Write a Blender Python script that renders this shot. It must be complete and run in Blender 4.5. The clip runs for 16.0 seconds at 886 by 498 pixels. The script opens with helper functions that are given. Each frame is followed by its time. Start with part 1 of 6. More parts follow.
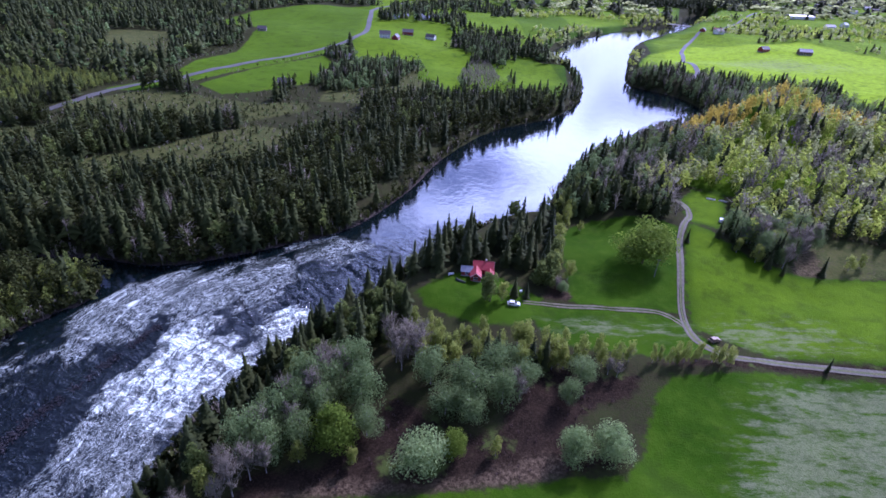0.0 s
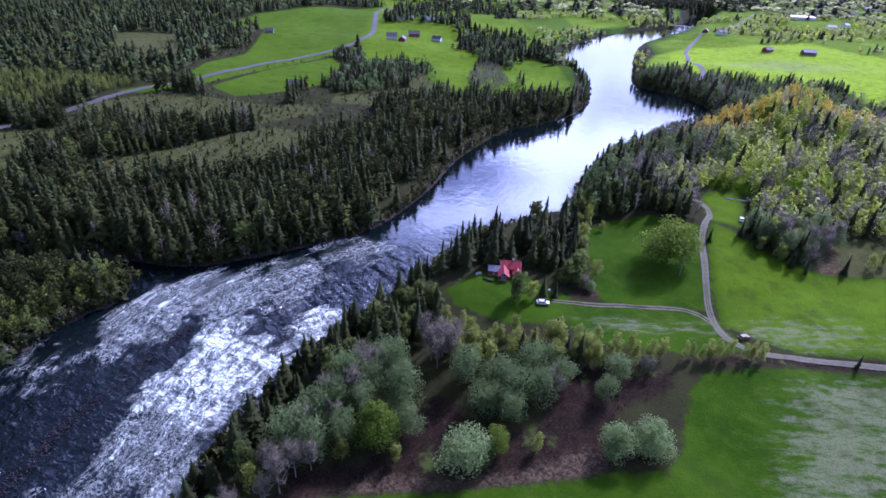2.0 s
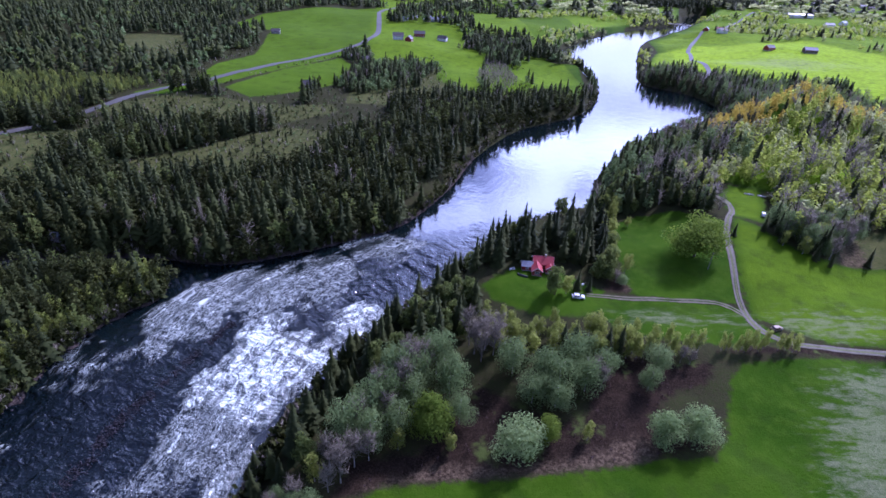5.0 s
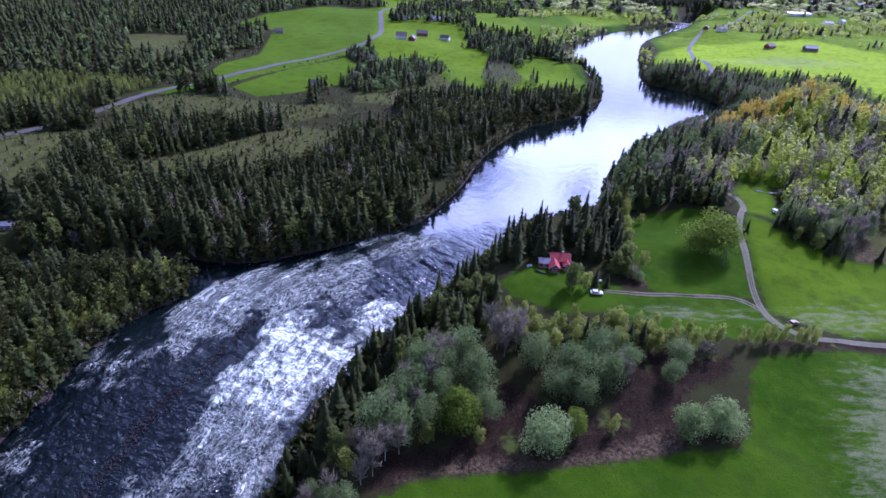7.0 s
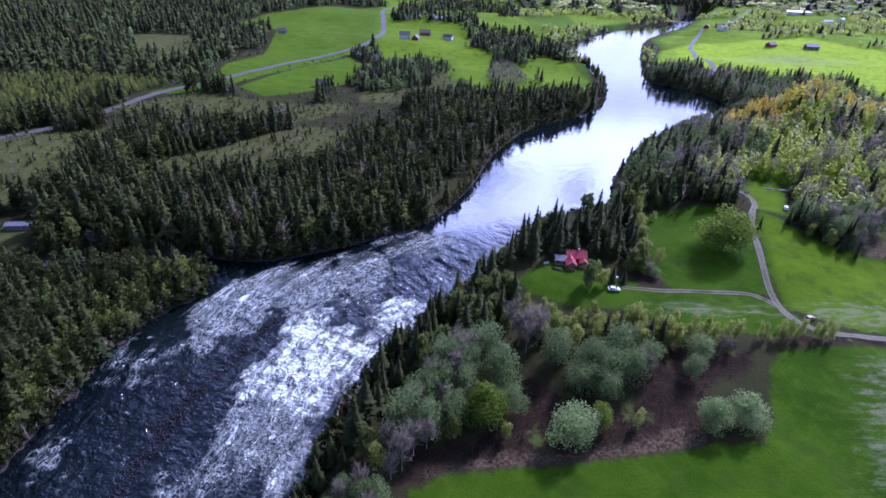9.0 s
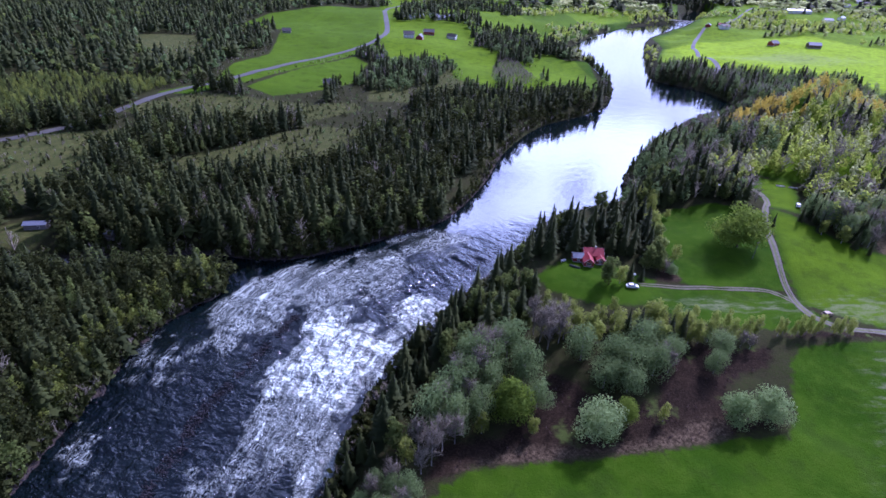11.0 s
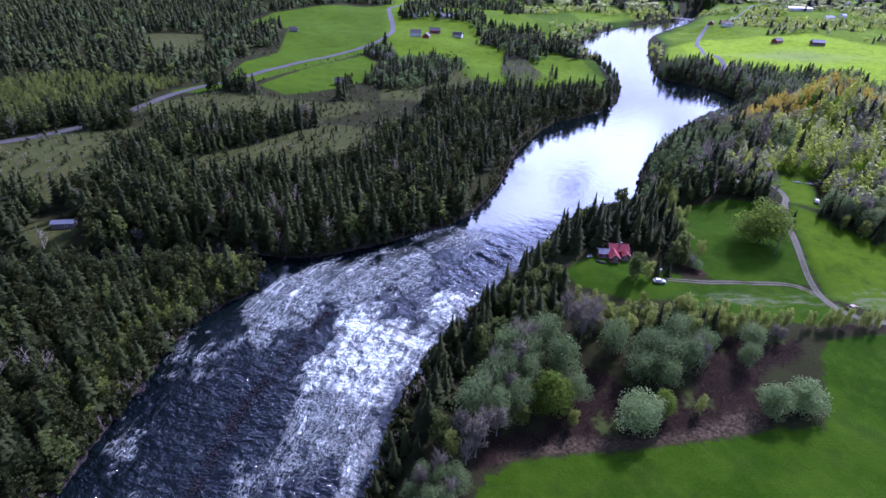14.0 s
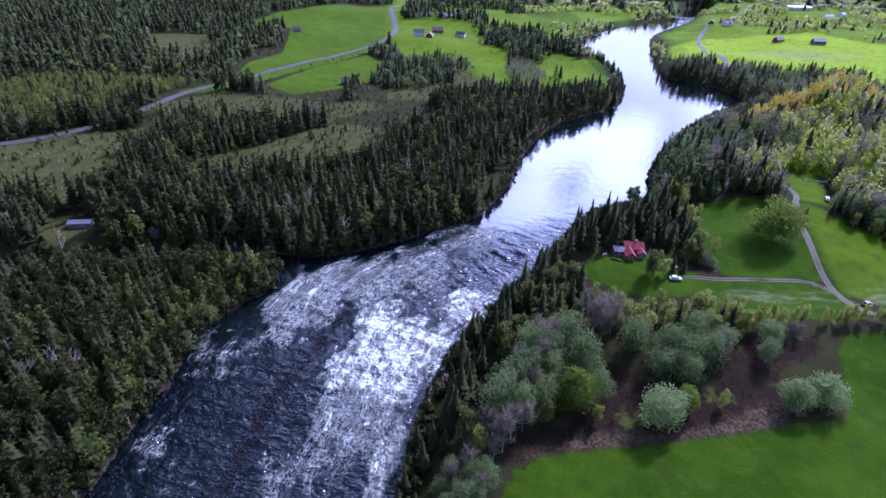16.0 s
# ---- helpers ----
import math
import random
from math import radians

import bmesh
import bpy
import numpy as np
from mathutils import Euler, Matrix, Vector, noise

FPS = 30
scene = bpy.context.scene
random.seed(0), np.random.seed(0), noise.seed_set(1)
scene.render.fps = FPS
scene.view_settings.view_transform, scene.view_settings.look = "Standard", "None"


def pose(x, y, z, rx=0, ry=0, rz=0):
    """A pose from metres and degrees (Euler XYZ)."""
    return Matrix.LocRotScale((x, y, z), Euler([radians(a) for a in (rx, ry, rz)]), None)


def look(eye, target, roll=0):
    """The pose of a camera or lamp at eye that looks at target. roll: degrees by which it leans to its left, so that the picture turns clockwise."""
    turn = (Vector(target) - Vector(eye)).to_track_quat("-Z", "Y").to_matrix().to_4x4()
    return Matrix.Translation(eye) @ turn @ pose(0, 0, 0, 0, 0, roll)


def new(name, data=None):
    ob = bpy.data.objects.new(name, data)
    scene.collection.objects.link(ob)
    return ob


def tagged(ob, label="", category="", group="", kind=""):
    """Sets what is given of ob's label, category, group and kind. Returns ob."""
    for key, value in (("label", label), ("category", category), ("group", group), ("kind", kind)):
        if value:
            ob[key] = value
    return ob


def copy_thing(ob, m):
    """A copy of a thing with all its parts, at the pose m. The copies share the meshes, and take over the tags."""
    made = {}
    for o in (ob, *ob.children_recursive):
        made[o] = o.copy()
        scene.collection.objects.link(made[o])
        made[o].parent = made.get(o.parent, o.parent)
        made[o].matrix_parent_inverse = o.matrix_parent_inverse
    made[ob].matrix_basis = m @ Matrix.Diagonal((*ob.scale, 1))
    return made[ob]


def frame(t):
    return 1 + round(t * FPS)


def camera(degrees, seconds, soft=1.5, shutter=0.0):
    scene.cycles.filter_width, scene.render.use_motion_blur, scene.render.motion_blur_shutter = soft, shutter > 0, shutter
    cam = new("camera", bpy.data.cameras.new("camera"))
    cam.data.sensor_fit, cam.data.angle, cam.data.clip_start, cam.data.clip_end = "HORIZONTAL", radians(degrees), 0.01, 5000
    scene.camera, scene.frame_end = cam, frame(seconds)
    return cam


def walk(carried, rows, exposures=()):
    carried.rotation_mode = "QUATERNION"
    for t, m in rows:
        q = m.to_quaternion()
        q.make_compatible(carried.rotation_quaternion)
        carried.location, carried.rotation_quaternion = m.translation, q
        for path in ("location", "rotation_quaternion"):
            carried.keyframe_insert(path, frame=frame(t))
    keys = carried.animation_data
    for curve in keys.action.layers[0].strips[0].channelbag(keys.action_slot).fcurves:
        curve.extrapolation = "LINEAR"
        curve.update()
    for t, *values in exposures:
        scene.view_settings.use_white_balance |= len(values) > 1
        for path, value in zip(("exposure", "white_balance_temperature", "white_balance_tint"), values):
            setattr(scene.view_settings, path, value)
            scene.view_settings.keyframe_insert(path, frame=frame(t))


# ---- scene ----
cam = camera(80.1, 16.0, 1.6)
PATH = [
    (0, (-4.44, -0.09, 118.73), (-2.80, 86.94, 69.50), 3.59),
    (0.5, (-7.13, -0.46, 118.64), (-5.47, 86.62, 69.51), 3.55),
    (1, (-9.92, -0.93, 118.58), (-8.21, 86.19, 69.52), 3.51),
    (1.5, (-12.74, -1.48, 118.53), (-10.95, 85.67, 69.51), 3.47),
    (2, (-15.54, -2.07, 118.50), (-13.65, 85.09, 69.51), 3.43),
    (2.5, (-18.27, -2.70, 118.47), (-16.27, 84.46, 69.50), 3.39),
    (3, (-20.92, -3.35, 118.45), (-18.79, 83.82, 69.48), 3.36),
    (3.5, (-23.46, -4.00, 118.44), (-21.20, 83.16, 69.47), 3.32),
    (4, (-25.89, -4.64, 118.43), (-23.50, 82.51, 69.45), 3.28),
    (6.5, (-36.66, -7.50, 118.35), (-33.63, 79.58, 69.29), 3.12),
    (7, (-38.62, -7.98, 118.32), (-35.49, 79.09, 69.24), 3.09),
    (7.5, (-40.55, -8.43, 118.29), (-37.32, 78.63, 69.19), 3.06),
    (8, (-42.47, -8.85, 118.25), (-39.14, 78.19, 69.14), 3.03),
    (8.5, (-44.39, -9.25, 118.21), (-40.97, 77.78, 69.08), 3.00),
    (9, (-46.31, -9.63, 118.16), (-42.82, 77.39, 69.01), 2.97),
    (11.5, (-56.16, -11.36, 117.93), (-52.34, 75.58, 68.67), 2.85),
    (12, (-58.17, -11.71, 117.90), (-54.29, 75.21, 68.60), 2.82),
    (12.5, (-60.18, -12.06, 117.87), (-56.24, 74.83, 68.54), 2.80),
    (13, (-62.18, -12.43, 117.84), (-58.18, 74.45, 68.48), 2.78),
    (13.5, (-64.17, -12.80, 117.83), (-60.10, 74.05, 68.43), 2.76),
    (14, (-66.14, -13.17, 117.82), (-62.00, 73.66, 68.39), 2.74),
    (14.5, (-68.09, -13.54, 117.82), (-63.87, 73.26, 68.37), 2.72),
    (15, (-70.02, -13.91, 117.83), (-65.71, 72.89, 68.35), 2.70),
    (15.5, (-71.94, -14.25, 117.85), (-67.53, 72.53, 68.35), 2.69),
    (16, (-73.87, -14.55, 117.86), (-69.35, 72.23, 68.37), 2.67),
]
walk(cam, [(t, look(eye, target, roll)) for t, eye, target, roll in PATH],
     exposures=[(0, 0.29, 5020, 56), (16, 0.29, 5020, 56)])

# ---- world and sun ----
SUN_AZ, SUN_EL = 42.0, 41.0          # degrees from the view axis to its right, and above the ground
world = bpy.data.worlds.new("sky")
scene.world = world
world.use_nodes = True
wn, wl = world.node_tree.nodes, world.node_tree.links
wn.clear()
w_out = wn.new("ShaderNodeOutputWorld")
w_sky = wn.new("ShaderNodeTexSky")
w_sky.sky_type = "NISHITA"
w_sky.sun_disc = False
w_sky.sun_elevation, w_sky.sun_rotation = radians(SUN_EL), radians(SUN_AZ)
w_bg = wn.new("ShaderNodeBackground")
w_bg.inputs["Strength"].default_value = 0.21
wl.new(w_sky.outputs[0], w_bg.inputs["Color"])
w_cloud = wn.new("ShaderNodeBackground")
w_cloud.inputs["Color"].default_value = (0.72, 0.88, 0.97, 1)
w_tc = wn.new("ShaderNodeTexCoord")
w_map = wn.new("ShaderNodeMapping")
w_map.inputs["Scale"].default_value = (1.0, 1.0, 2.4)
w_map.inputs["Location"].default_value = (0.15, 0.83, 0.52)
wl.new(w_tc.outputs["Generated"], w_map.inputs["Vector"])
# clouds are brightest low on the sun's side, thin and dim overhead
_az, _el = radians(SUN_AZ), radians(SUN_EL)
SUN_DIR = Vector((math.sin(_az) * math.cos(_el), math.cos(_az) * math.cos(_el), math.sin(_el)))
w_dot = wn.new("ShaderNodeVectorMath")
w_dot.operation = "DOT_PRODUCT"
w_dot.inputs[1].default_value = (math.sin(_az), math.cos(_az), 0)
wl.new(w_tc.outputs["Generated"], w_dot.inputs[0])
w_glow = wn.new("ShaderNodeMapRange")
w_glow.interpolation_type = "SMOOTHSTEP"
for _k, _v in (("From Min", 0.10), ("From Max", 0.95), ("To Min", 0.7), ("To Max", 7.6)):
    w_glow.inputs[_k].default_value = _v
wl.new(w_dot.outputs["Value"], w_glow.inputs["Value"])
w_sep = wn.new("ShaderNodeSeparateXYZ")
wl.new(w_tc.outputs["Generated"], w_sep.inputs[0])
w_low = wn.new("ShaderNodeMapRange")
w_low.interpolation_type = "SMOOTHSTEP"
for _k, _v in (("From Min", 0.42), ("From Max", 0.64), ("To Min", 1.0), ("To Max", 0.19)):
    w_low.inputs[_k].default_value = _v
wl.new(w_sep.outputs["Z"], w_low.inputs["Value"])
w_mul = wn.new("ShaderNodeMath")
w_mul.operation = "MULTIPLY"
wl.new(w_glow.outputs[0], w_mul.inputs[0])
wl.new(w_low.outputs[0], w_mul.inputs[1])
# hazier and greyer towards the horizon
w_high = wn.new("ShaderNodeMapRange")
w_high.interpolation_type = "SMOOTHSTEP"
for _k, _v in (("From Min", 0.05), ("From Max", 0.44), ("To Min", 0.15), ("To Max", 1.0)):
    w_high.inputs[_k].default_value = _v
wl.new(w_sep.outputs["Z"], w_high.inputs["Value"])
w_both = wn.new("ShaderNodeMath")
w_both.operation = "MULTIPLY"
wl.new(w_mul.outputs[0], w_both.inputs[0])
wl.new(w_high.outputs[0], w_both.inputs[1])
wl.new(w_both.outputs[0], w_cloud.inputs["Strength"])
w_no = wn.new("ShaderNodeTexNoise")
w_no.inputs["Scale"].default_value, w_no.inputs["Detail"].default_value = 6.5, 9
w_no.inputs["Roughness"].default_value = 0.52
wl.new(w_map.outputs[0], w_no.inputs["Vector"])
w_ramp = wn.new("ShaderNodeMapRange")
w_ramp.interpolation_type = "SMOOTHSTEP"
w_ramp.inputs["From Min"].default_value, w_ramp.inputs["From Max"].default_value = 0.37, 0.55
wl.new(w_no.outputs[0], w_ramp.inputs["Value"])
w_mix = wn.new("ShaderNodeMixShader")
wl.new(w_ramp.outputs[0], w_mix.inputs[0])
wl.new(w_bg.outputs[0], w_mix.inputs[1])
wl.new(w_cloud.outputs[0], w_mix.inputs[2])
wl.new(w_mix.outputs[0], w_out.inputs[0])

sun = new("sun", bpy.data.lights.new("sun", "SUN"))
sun.data.energy, sun.data.angle, sun.data.color = 4.4, radians(5.0), (1.0, 0.95, 0.86)
sun.matrix_world = look(SUN_DIR * 400, (0, 0, 0))


# ---- plan: shores, fields and roads, in metres ----
LEFT_SHORE = [(-175, -160), (-172, -63), (-164, 11), (-160, 60), (-158, 80), (-157, 94), (-154, 107), (-152, 122), (-149, 137), (-141, 151), (-134, 158),
              (-132, 165), (-136, 171), (-151, 175), (-190, 173), (-240, 161), (-300, 131), (-306, 140), (-245, 172), (-195, 185), (-150, 188),
              (-119, 184), (-94, 192), (-68, 208), (-43, 228), (-19, 278), (-1, 333), (37, 400), (98, 456), (137, 545),
              (146, 640), (138, 690), (128, 738), (168, 848), (285, 1052), (407, 1186), (520, 1290), (600, 1480), (690, 1600)]
RIGHT_SHORE = [(-96, -160), (-92, -63), (-86, 22), (-80, 62), (-76, 80), (-73, 93), (-68, 109), (-59, 127), (-44, 148), (-26, 172), (-10, 195),
               (3, 214), (20, 232), (50, 246), (58, 258), (66, 284), (86, 320), (122, 371), (174, 430), (224, 468),
               (243, 508), (236, 556), (206, 590), (203, 622), (232, 711), (258, 792), (335, 975), (495, 1200), (690, 1500), (720, 1600)]
RIVER = LEFT_SHORE + RIGHT_SHORE[::-1]
FLOW = [(-128, -160), (-122, 0), (-118, 70), (-108, 120), (-92, 160), (-55, 195), (-10, 240), (25, 300), (70, 380), (140, 460),
        (180, 540), (175, 660), (195, 760), (290, 990), (470, 1210), (660, 1550), (640, 2100)]

ROAD = [(-430, 225), (-321, 292), (-299, 311), (-284, 336), (-273, 368), (-258, 412), (-228, 462), (-198, 520), (-166, 588), (-128, 652),
        (-114, 700), (-113, 780), (-124, 900), (-133, 1020), (-112, 1130), (-60, 1300)]
NEAR_FIELD = [(-64, 20), (-59, 52), (-54, 67), (-47, 76), (-37, 80), (-25, 81), (-12, 81), (1, 81.8), (16, 83.4), (25, 84.4), (32, 86.4), (46, 86.2),
              (52, 92), (57, 103), (62, 113), (70, 121.5), (100, 123), (140, 121), (330, 117), (330, -40), (-64, -40)]
LAWN = [(-11, 160), (-4, 150), (10, 143), (26, 142), (34, 150), (36, 158), (22, 170), (3, 172)]
DRIVE_FIELD = [(28, 154), (60, 153.5), (82, 151), (86, 140), (90, 132), (78, 130), (56, 130), (34, 136)]
MEADOW = [(46, 156.5), (84, 153), (88, 160), (93, 177), (99, 197), (103, 207), (98, 214), (86, 221), (68, 222), (56, 215), (50, 204), (48, 180)]
RIGHT_FIELD = [(85, 145), (90, 164), (96, 183), (102, 199), (109, 212), (116, 206), (124, 188), (138, 177), (176, 176), (240, 186), (330, 190), (330, 128),
               (140, 128), (104, 131), (92, 139)]
TRACK_MEADOW = [(109, 214), (114, 238), (126, 252), (140, 246), (132, 226), (122, 208)]
BIG_FIELD = [(-252, 414), (-239, 457), (-244, 529), (-226, 591), (-246, 735), (-315, 749), (-300, 880), (-221, 984), (-145, 1060),
             (-122, 760), (-130, 636), (-166, 574), (-200, 513), (-229, 440)]
LOW_FIELD = [(-206, 443), (-176, 520), (-135, 596), (-117, 560), (-120, 478), (-144, 442), (-178, 420)]
FARM_FIELD = [(-108, 636), (-112, 850), (-60, 860), (-5, 850), (10, 720), (-14, 672), (-64, 590), (-92, 566)]
MID_FIELD = [(-34, 640), (28, 650), (6, 530), (14, 470), (4, 455), (-6, 474), (-20, 560)]
SHORE_FIELD = [(51, 563), (60, 594), (83, 625), (82, 668), (104, 662), (114, 606), (118, 540), (108, 496), (92, 470), (78, 500), (66, 540)]
EAST_FIELD = [(222, 650), (300, 830), (400, 900), (565, 905), (600, 780), (600, 640), (430, 470), (372, 478), (395, 560), (310, 596), (262, 625)]
FAR_FIELDS = [[(142, 1006), (164, 915), (187, 1024)], [(195, 985), (330, 1090), (372, 1215), (225, 1130)], [(620, 880), (760, 980), (900, 960), (860, 820), (650, 700)],
              [(-40, 960), (60, 990), (90, 1110), (-30, 1120)], [(680, 1180), (760, 1260), (840, 1230), (770, 1130)],
              [(120, 1220), (240, 1260), (300, 1400), (160, 1420)]]
ROADSIDE = [(x - 10, y) for x, y in ROAD[5:14]] + [(x + 20, y) for x, y in ROAD[5:11]][::-1]
FIELDS = [NEAR_FIELD, LAWN, DRIVE_FIELD, MEADOW, RIGHT_FIELD, TRACK_MEADOW, BIG_FIELD, LOW_FIELD, FARM_FIELD, MID_FIELD, SHORE_FIELD,
          EAST_FIELD] + FAR_FIELDS
# open grassy brush between the far woods
BRUSHLAND = [[(280, 1235), (520, 1300), (620, 1560), (560, 2200), (1400, 4300), (-1500, 4300), (-600, 1500), (-100, 1200)],
             [(262, 640), (330, 955), (505, 1190), (720, 1540), (720, 2300), (1400, 4300), (3800, 4300), (3000, 1500), (900, 560), (600, 470), (430, 455), (330, 560)],
             [(-120, 600), (-60, 560), (20, 640), (100, 660), (120, 740), (160, 850), (275, 1055), (400, 1195), (560, 1600), (500, 2200), (-200, 2200), (-150, 1100)],
             [(118, 262), (160, 232), (330, 232), (420, 330), (330, 425), (235, 385), (175, 330)],
             [(-30, 520), (10, 470), (60, 500), (120, 540), (136, 640), (60, 660), (-30, 640)]]
MIRE_A = [(-420, 262), (-324, 297), (-299, 314), (-262, 329), (-236, 344), (-238, 312), (-248, 284), (-230, 256), (-238, 228), (-262, 214), (-420, 185)]
MIRE_B = [(-214, 270), (-169, 311), (-134, 356), (-102, 350), (-94, 300), (-128, 262), (-150, 262), (-192, 246)]
CUT = [(-279, 371), (-231, 418), (-157, 406), (-112, 416), (-104, 396), (-134, 366), (-177, 347), (-240, 352)]
CLEAR_FAR = [(-400, 660), (-333, 668), (-276, 553), (-299, 519), (-350, 560)]
HEATHS = [[(-243, 186), (-222, 184), (-216, 196), (-226, 204), (-241, 203)], MIRE_A, MIRE_B, CUT, CLEAR_FAR, [(132, 172), (137, 196), (158, 206), (182, 204), (200, 190), (182, 178), (150, 174)],
          [(14, 352), (36, 384), (70, 420), (106, 446), (128, 490), (134, 540), (140, 540), (134, 486), (110, 440), (76, 412), (44, 378), (22, 348)],
          [(-104, 424), (-60, 425), (0, 450), (60, 476), (62, 520), (50, 600), (8, 640), (-100, 600)], [(-50, 560), (-30, 640), (-34, 470)], [(30, 520), (46, 600), (60, 520)]]
BARE = [[(-52, 76), (-50, 88), (-30, 90), (-20, 104), (-14, 113), (-2, 104), (8, 98), (17, 101), (20, 116), (30, 124), (60, 120.5), (55, 112), (46, 110), (38, 104), (34, 97), (46, 90),
         (32, 87.6), (24, 86), (8, 84), (-14, 82.4), (-37, 81.6)],
        [(36, 158), (50, 158), (51, 170), (42, 172)], [(72, 158), (84, 158), (90, 180), (84, 180)],
        [(64, 126), (140, 123), (140, 128), (70, 129)]]
# last year's straw along the field edge and on dry knolls
STRAW = [[(-44, 80.5), (-36, 82.2), (-28, 85.5), (-18, 86), (-8, 84.2), (2, 85), (10, 87), (20, 90), (28, 93), (33, 90.5), (31, 86.8), (24, 85), (8, 83), (-14, 81.8), (-37, 80.8)],
         [(16, 88), (22, 92), (30, 94), (34, 92), (28, 88), (20, 86)],
         [(44, 160), (52, 160), (58, 176), (54, 180), (49, 172)], [(138, 176), (141, 200), (152, 206), (156, 196), (150, 176)]]
CLUMP_A = [(-122, 468), (-96, 452), (-44, 496), (-34, 560), (-60, 588), (-100, 556)]
CLUMP_B = [(-15, 785), (75, 693), (61, 600), (34, 660), (-9, 692)]
YOUNG = [(-420, 390), (-380, 452), (-282, 462), (-266, 430), (-296, 365), (-310, 325), (-330, 305), (-420, 270)]
EAST_ROAD = [(255, 580), (284, 624), (300, 700), (322, 762), (356, 850), (432, 990), (530, 1130), (640, 1260), (820, 1500), (1100, 1800)]
DRIVE = [(28, 154.8), (44, 154.6), (62, 153.6), (74, 153.2), (79.5, 150.5), (83.2, 145)]
TRACK = [(190, 121.5), (160, 123), (136, 124.5), (116, 126.9), (101, 128.2), (91, 130), (85.5, 134.5), (83.2, 141.5), (84.6, 152.5), (88.6, 165.5), (94.5, 183), (100, 199), (106, 211), (112, 220), (114, 232), (110, 244)]

# height of the land above the calm river, at places of the plan
LAND = [(-66, 50, -4), (-60, 70, -2), (-47, 79, 0), (-37, 83, 1), (-25, 83, 1.5), (-12, 84, 2.6), (1, 83.7, 4.2), (16, 86, 4.9), (25, 86, 5.8), (31, 88, 6.3), (47, 87, 7.9), (0, 60, 3),
        (-40, 55, -2), (40, 60, 6), (-56, 90, -0.5), (-40, 100, 2), (-20, 100, 3.5), (-58, 108, -0.5), (-40, 122, 3.5), (0, 104, 6), (21, 105, 8), (38, 108, 8.8), (70, 122, 10.2),
        (100, 70, 8), (120, 90, 9.5), (220, 90, 12), (-20, 122, 5.5), (0, 122, 8), (20, 125, 9.6), (25, 152, 11.6), (8, 164, 11.5), (72, 147, 10.8), (105, 208, 19.5),
        (20, 182, 11), (60, 130, 11), (90, 124, 12), (140, 150, 13), (230, 150, 15), (103, 193, 16), (80, 190, 14), (60, 215, 11), (95, 236, 18), (120, 232, 19),
        (150, 215, 17), (190, 215, 18), (240, 240, 21), (320, 240, 22), (100, 275, 20), (145, 305, 25), (180, 345, 37), (232, 372, 46), (258, 332, 35), (215, 412, 12), (242, 418, 15), (188, 404, 5), (290, 400, 13), (92, 312, 11), (160, 350, 17), (205, 345, 44), (300, 355, 22), (175, 400, 6), (190, 385, 13), (122, 345, 8),
        (170, 262, 26), (140, 370, 7), (200, 425, 4), (262, 440, 10), (330, 430, 9), (300, 520, 7), (300, 830, 2), (345, 930, 2), (390, 1010, 3), (450, 1090, 4), (380, 900, 6), (345, 640, 17), (465, 745, 19), (330, 770, 9),
        (500, 800, 22), (620, 900, 24), (465, 1010, 18), (360, 1100, 8), (800, 1300, 30), (1100, 1600, 40), (500, 500, 22), (800, 700, 30),
        (-185, 120, 0), (-230, 60, 4), (-175, 60, -4), (-200, 160, 2), (-232, 214, 3.5), (-300, 220, 5), (-120, 220, 4.5), (-70, 240, 5), (-160, 240, 5),
        (-205, 262, 6), (-280, 280, 7), (-140, 320, 7), (-30, 340, 6), (0, 400, 6), (-115, 410, 8), (-60, 440, 8), (50, 470, 6), (-143, 455, 11), (-242, 440, 11),
        (-200, 520, 13), (-122, 527, 13), (-60, 560, 12), (24, 540, 9), (90, 560, 6), (-240, 730, 19), (-81, 703, 20), (20, 690, 14), (90, 720, 8),
        (-61, 912, 24), (-240, 950, 26), (190, 1200, 14), (60, 1000, 18), (-345, 571, 16), (-515, 708, 22), (-700, 500, 20), (-700, 1000, 32), (-300, 1300, 36),
        (100, 1600, 30), (300, 1700, 24), (420, 1400, 12)]


def smooth(a, b, v):
    v = np.clip((v - a) / (b - a), 0, 1)
    return v * v * (3 - 2 * v)


def lattice(ix, iy, seed):
    n = (ix.astype(np.int64) * 374761393 + iy.astype(np.int64) * 668265263 + seed * 974711) & 0x7FFFFFFF
    n = (n ^ (n >> 13)) * 1274126177 & 0x7FFFFFFF
    return ((n ^ (n >> 16)) & 0xFFFF) / 65535.0


def vnoise(x, y, seed=0):
    """Smooth value noise, 0 to 1, for whole arrays."""
    x, y = np.asarray(x, float), np.asarray(y, float)
    ix, iy = np.floor(x), np.floor(y)
    fx, fy = x - ix, y - iy
    fx, fy = fx * fx * (3 - 2 * fx), fy * fy * (3 - 2 * fy)
    a, b = lattice(ix, iy, seed), lattice(ix + 1, iy, seed)
    c, d = lattice(ix, iy + 1, seed), lattice(ix + 1, iy + 1, seed)
    return (a * (1 - fx) + b * fx) * (1 - fy) + (c * (1 - fx) + d * fx) * fy


def fbm(x, y, seed=0, octaves=4):
    total, amp, norm = 0, 1.0, 0
    for o in range(octaves):
        total, norm = total + amp * vnoise(x * 2 ** o, y * 2 ** o, seed + 17 * o), norm + amp
        amp *= 0.5
    return total / norm


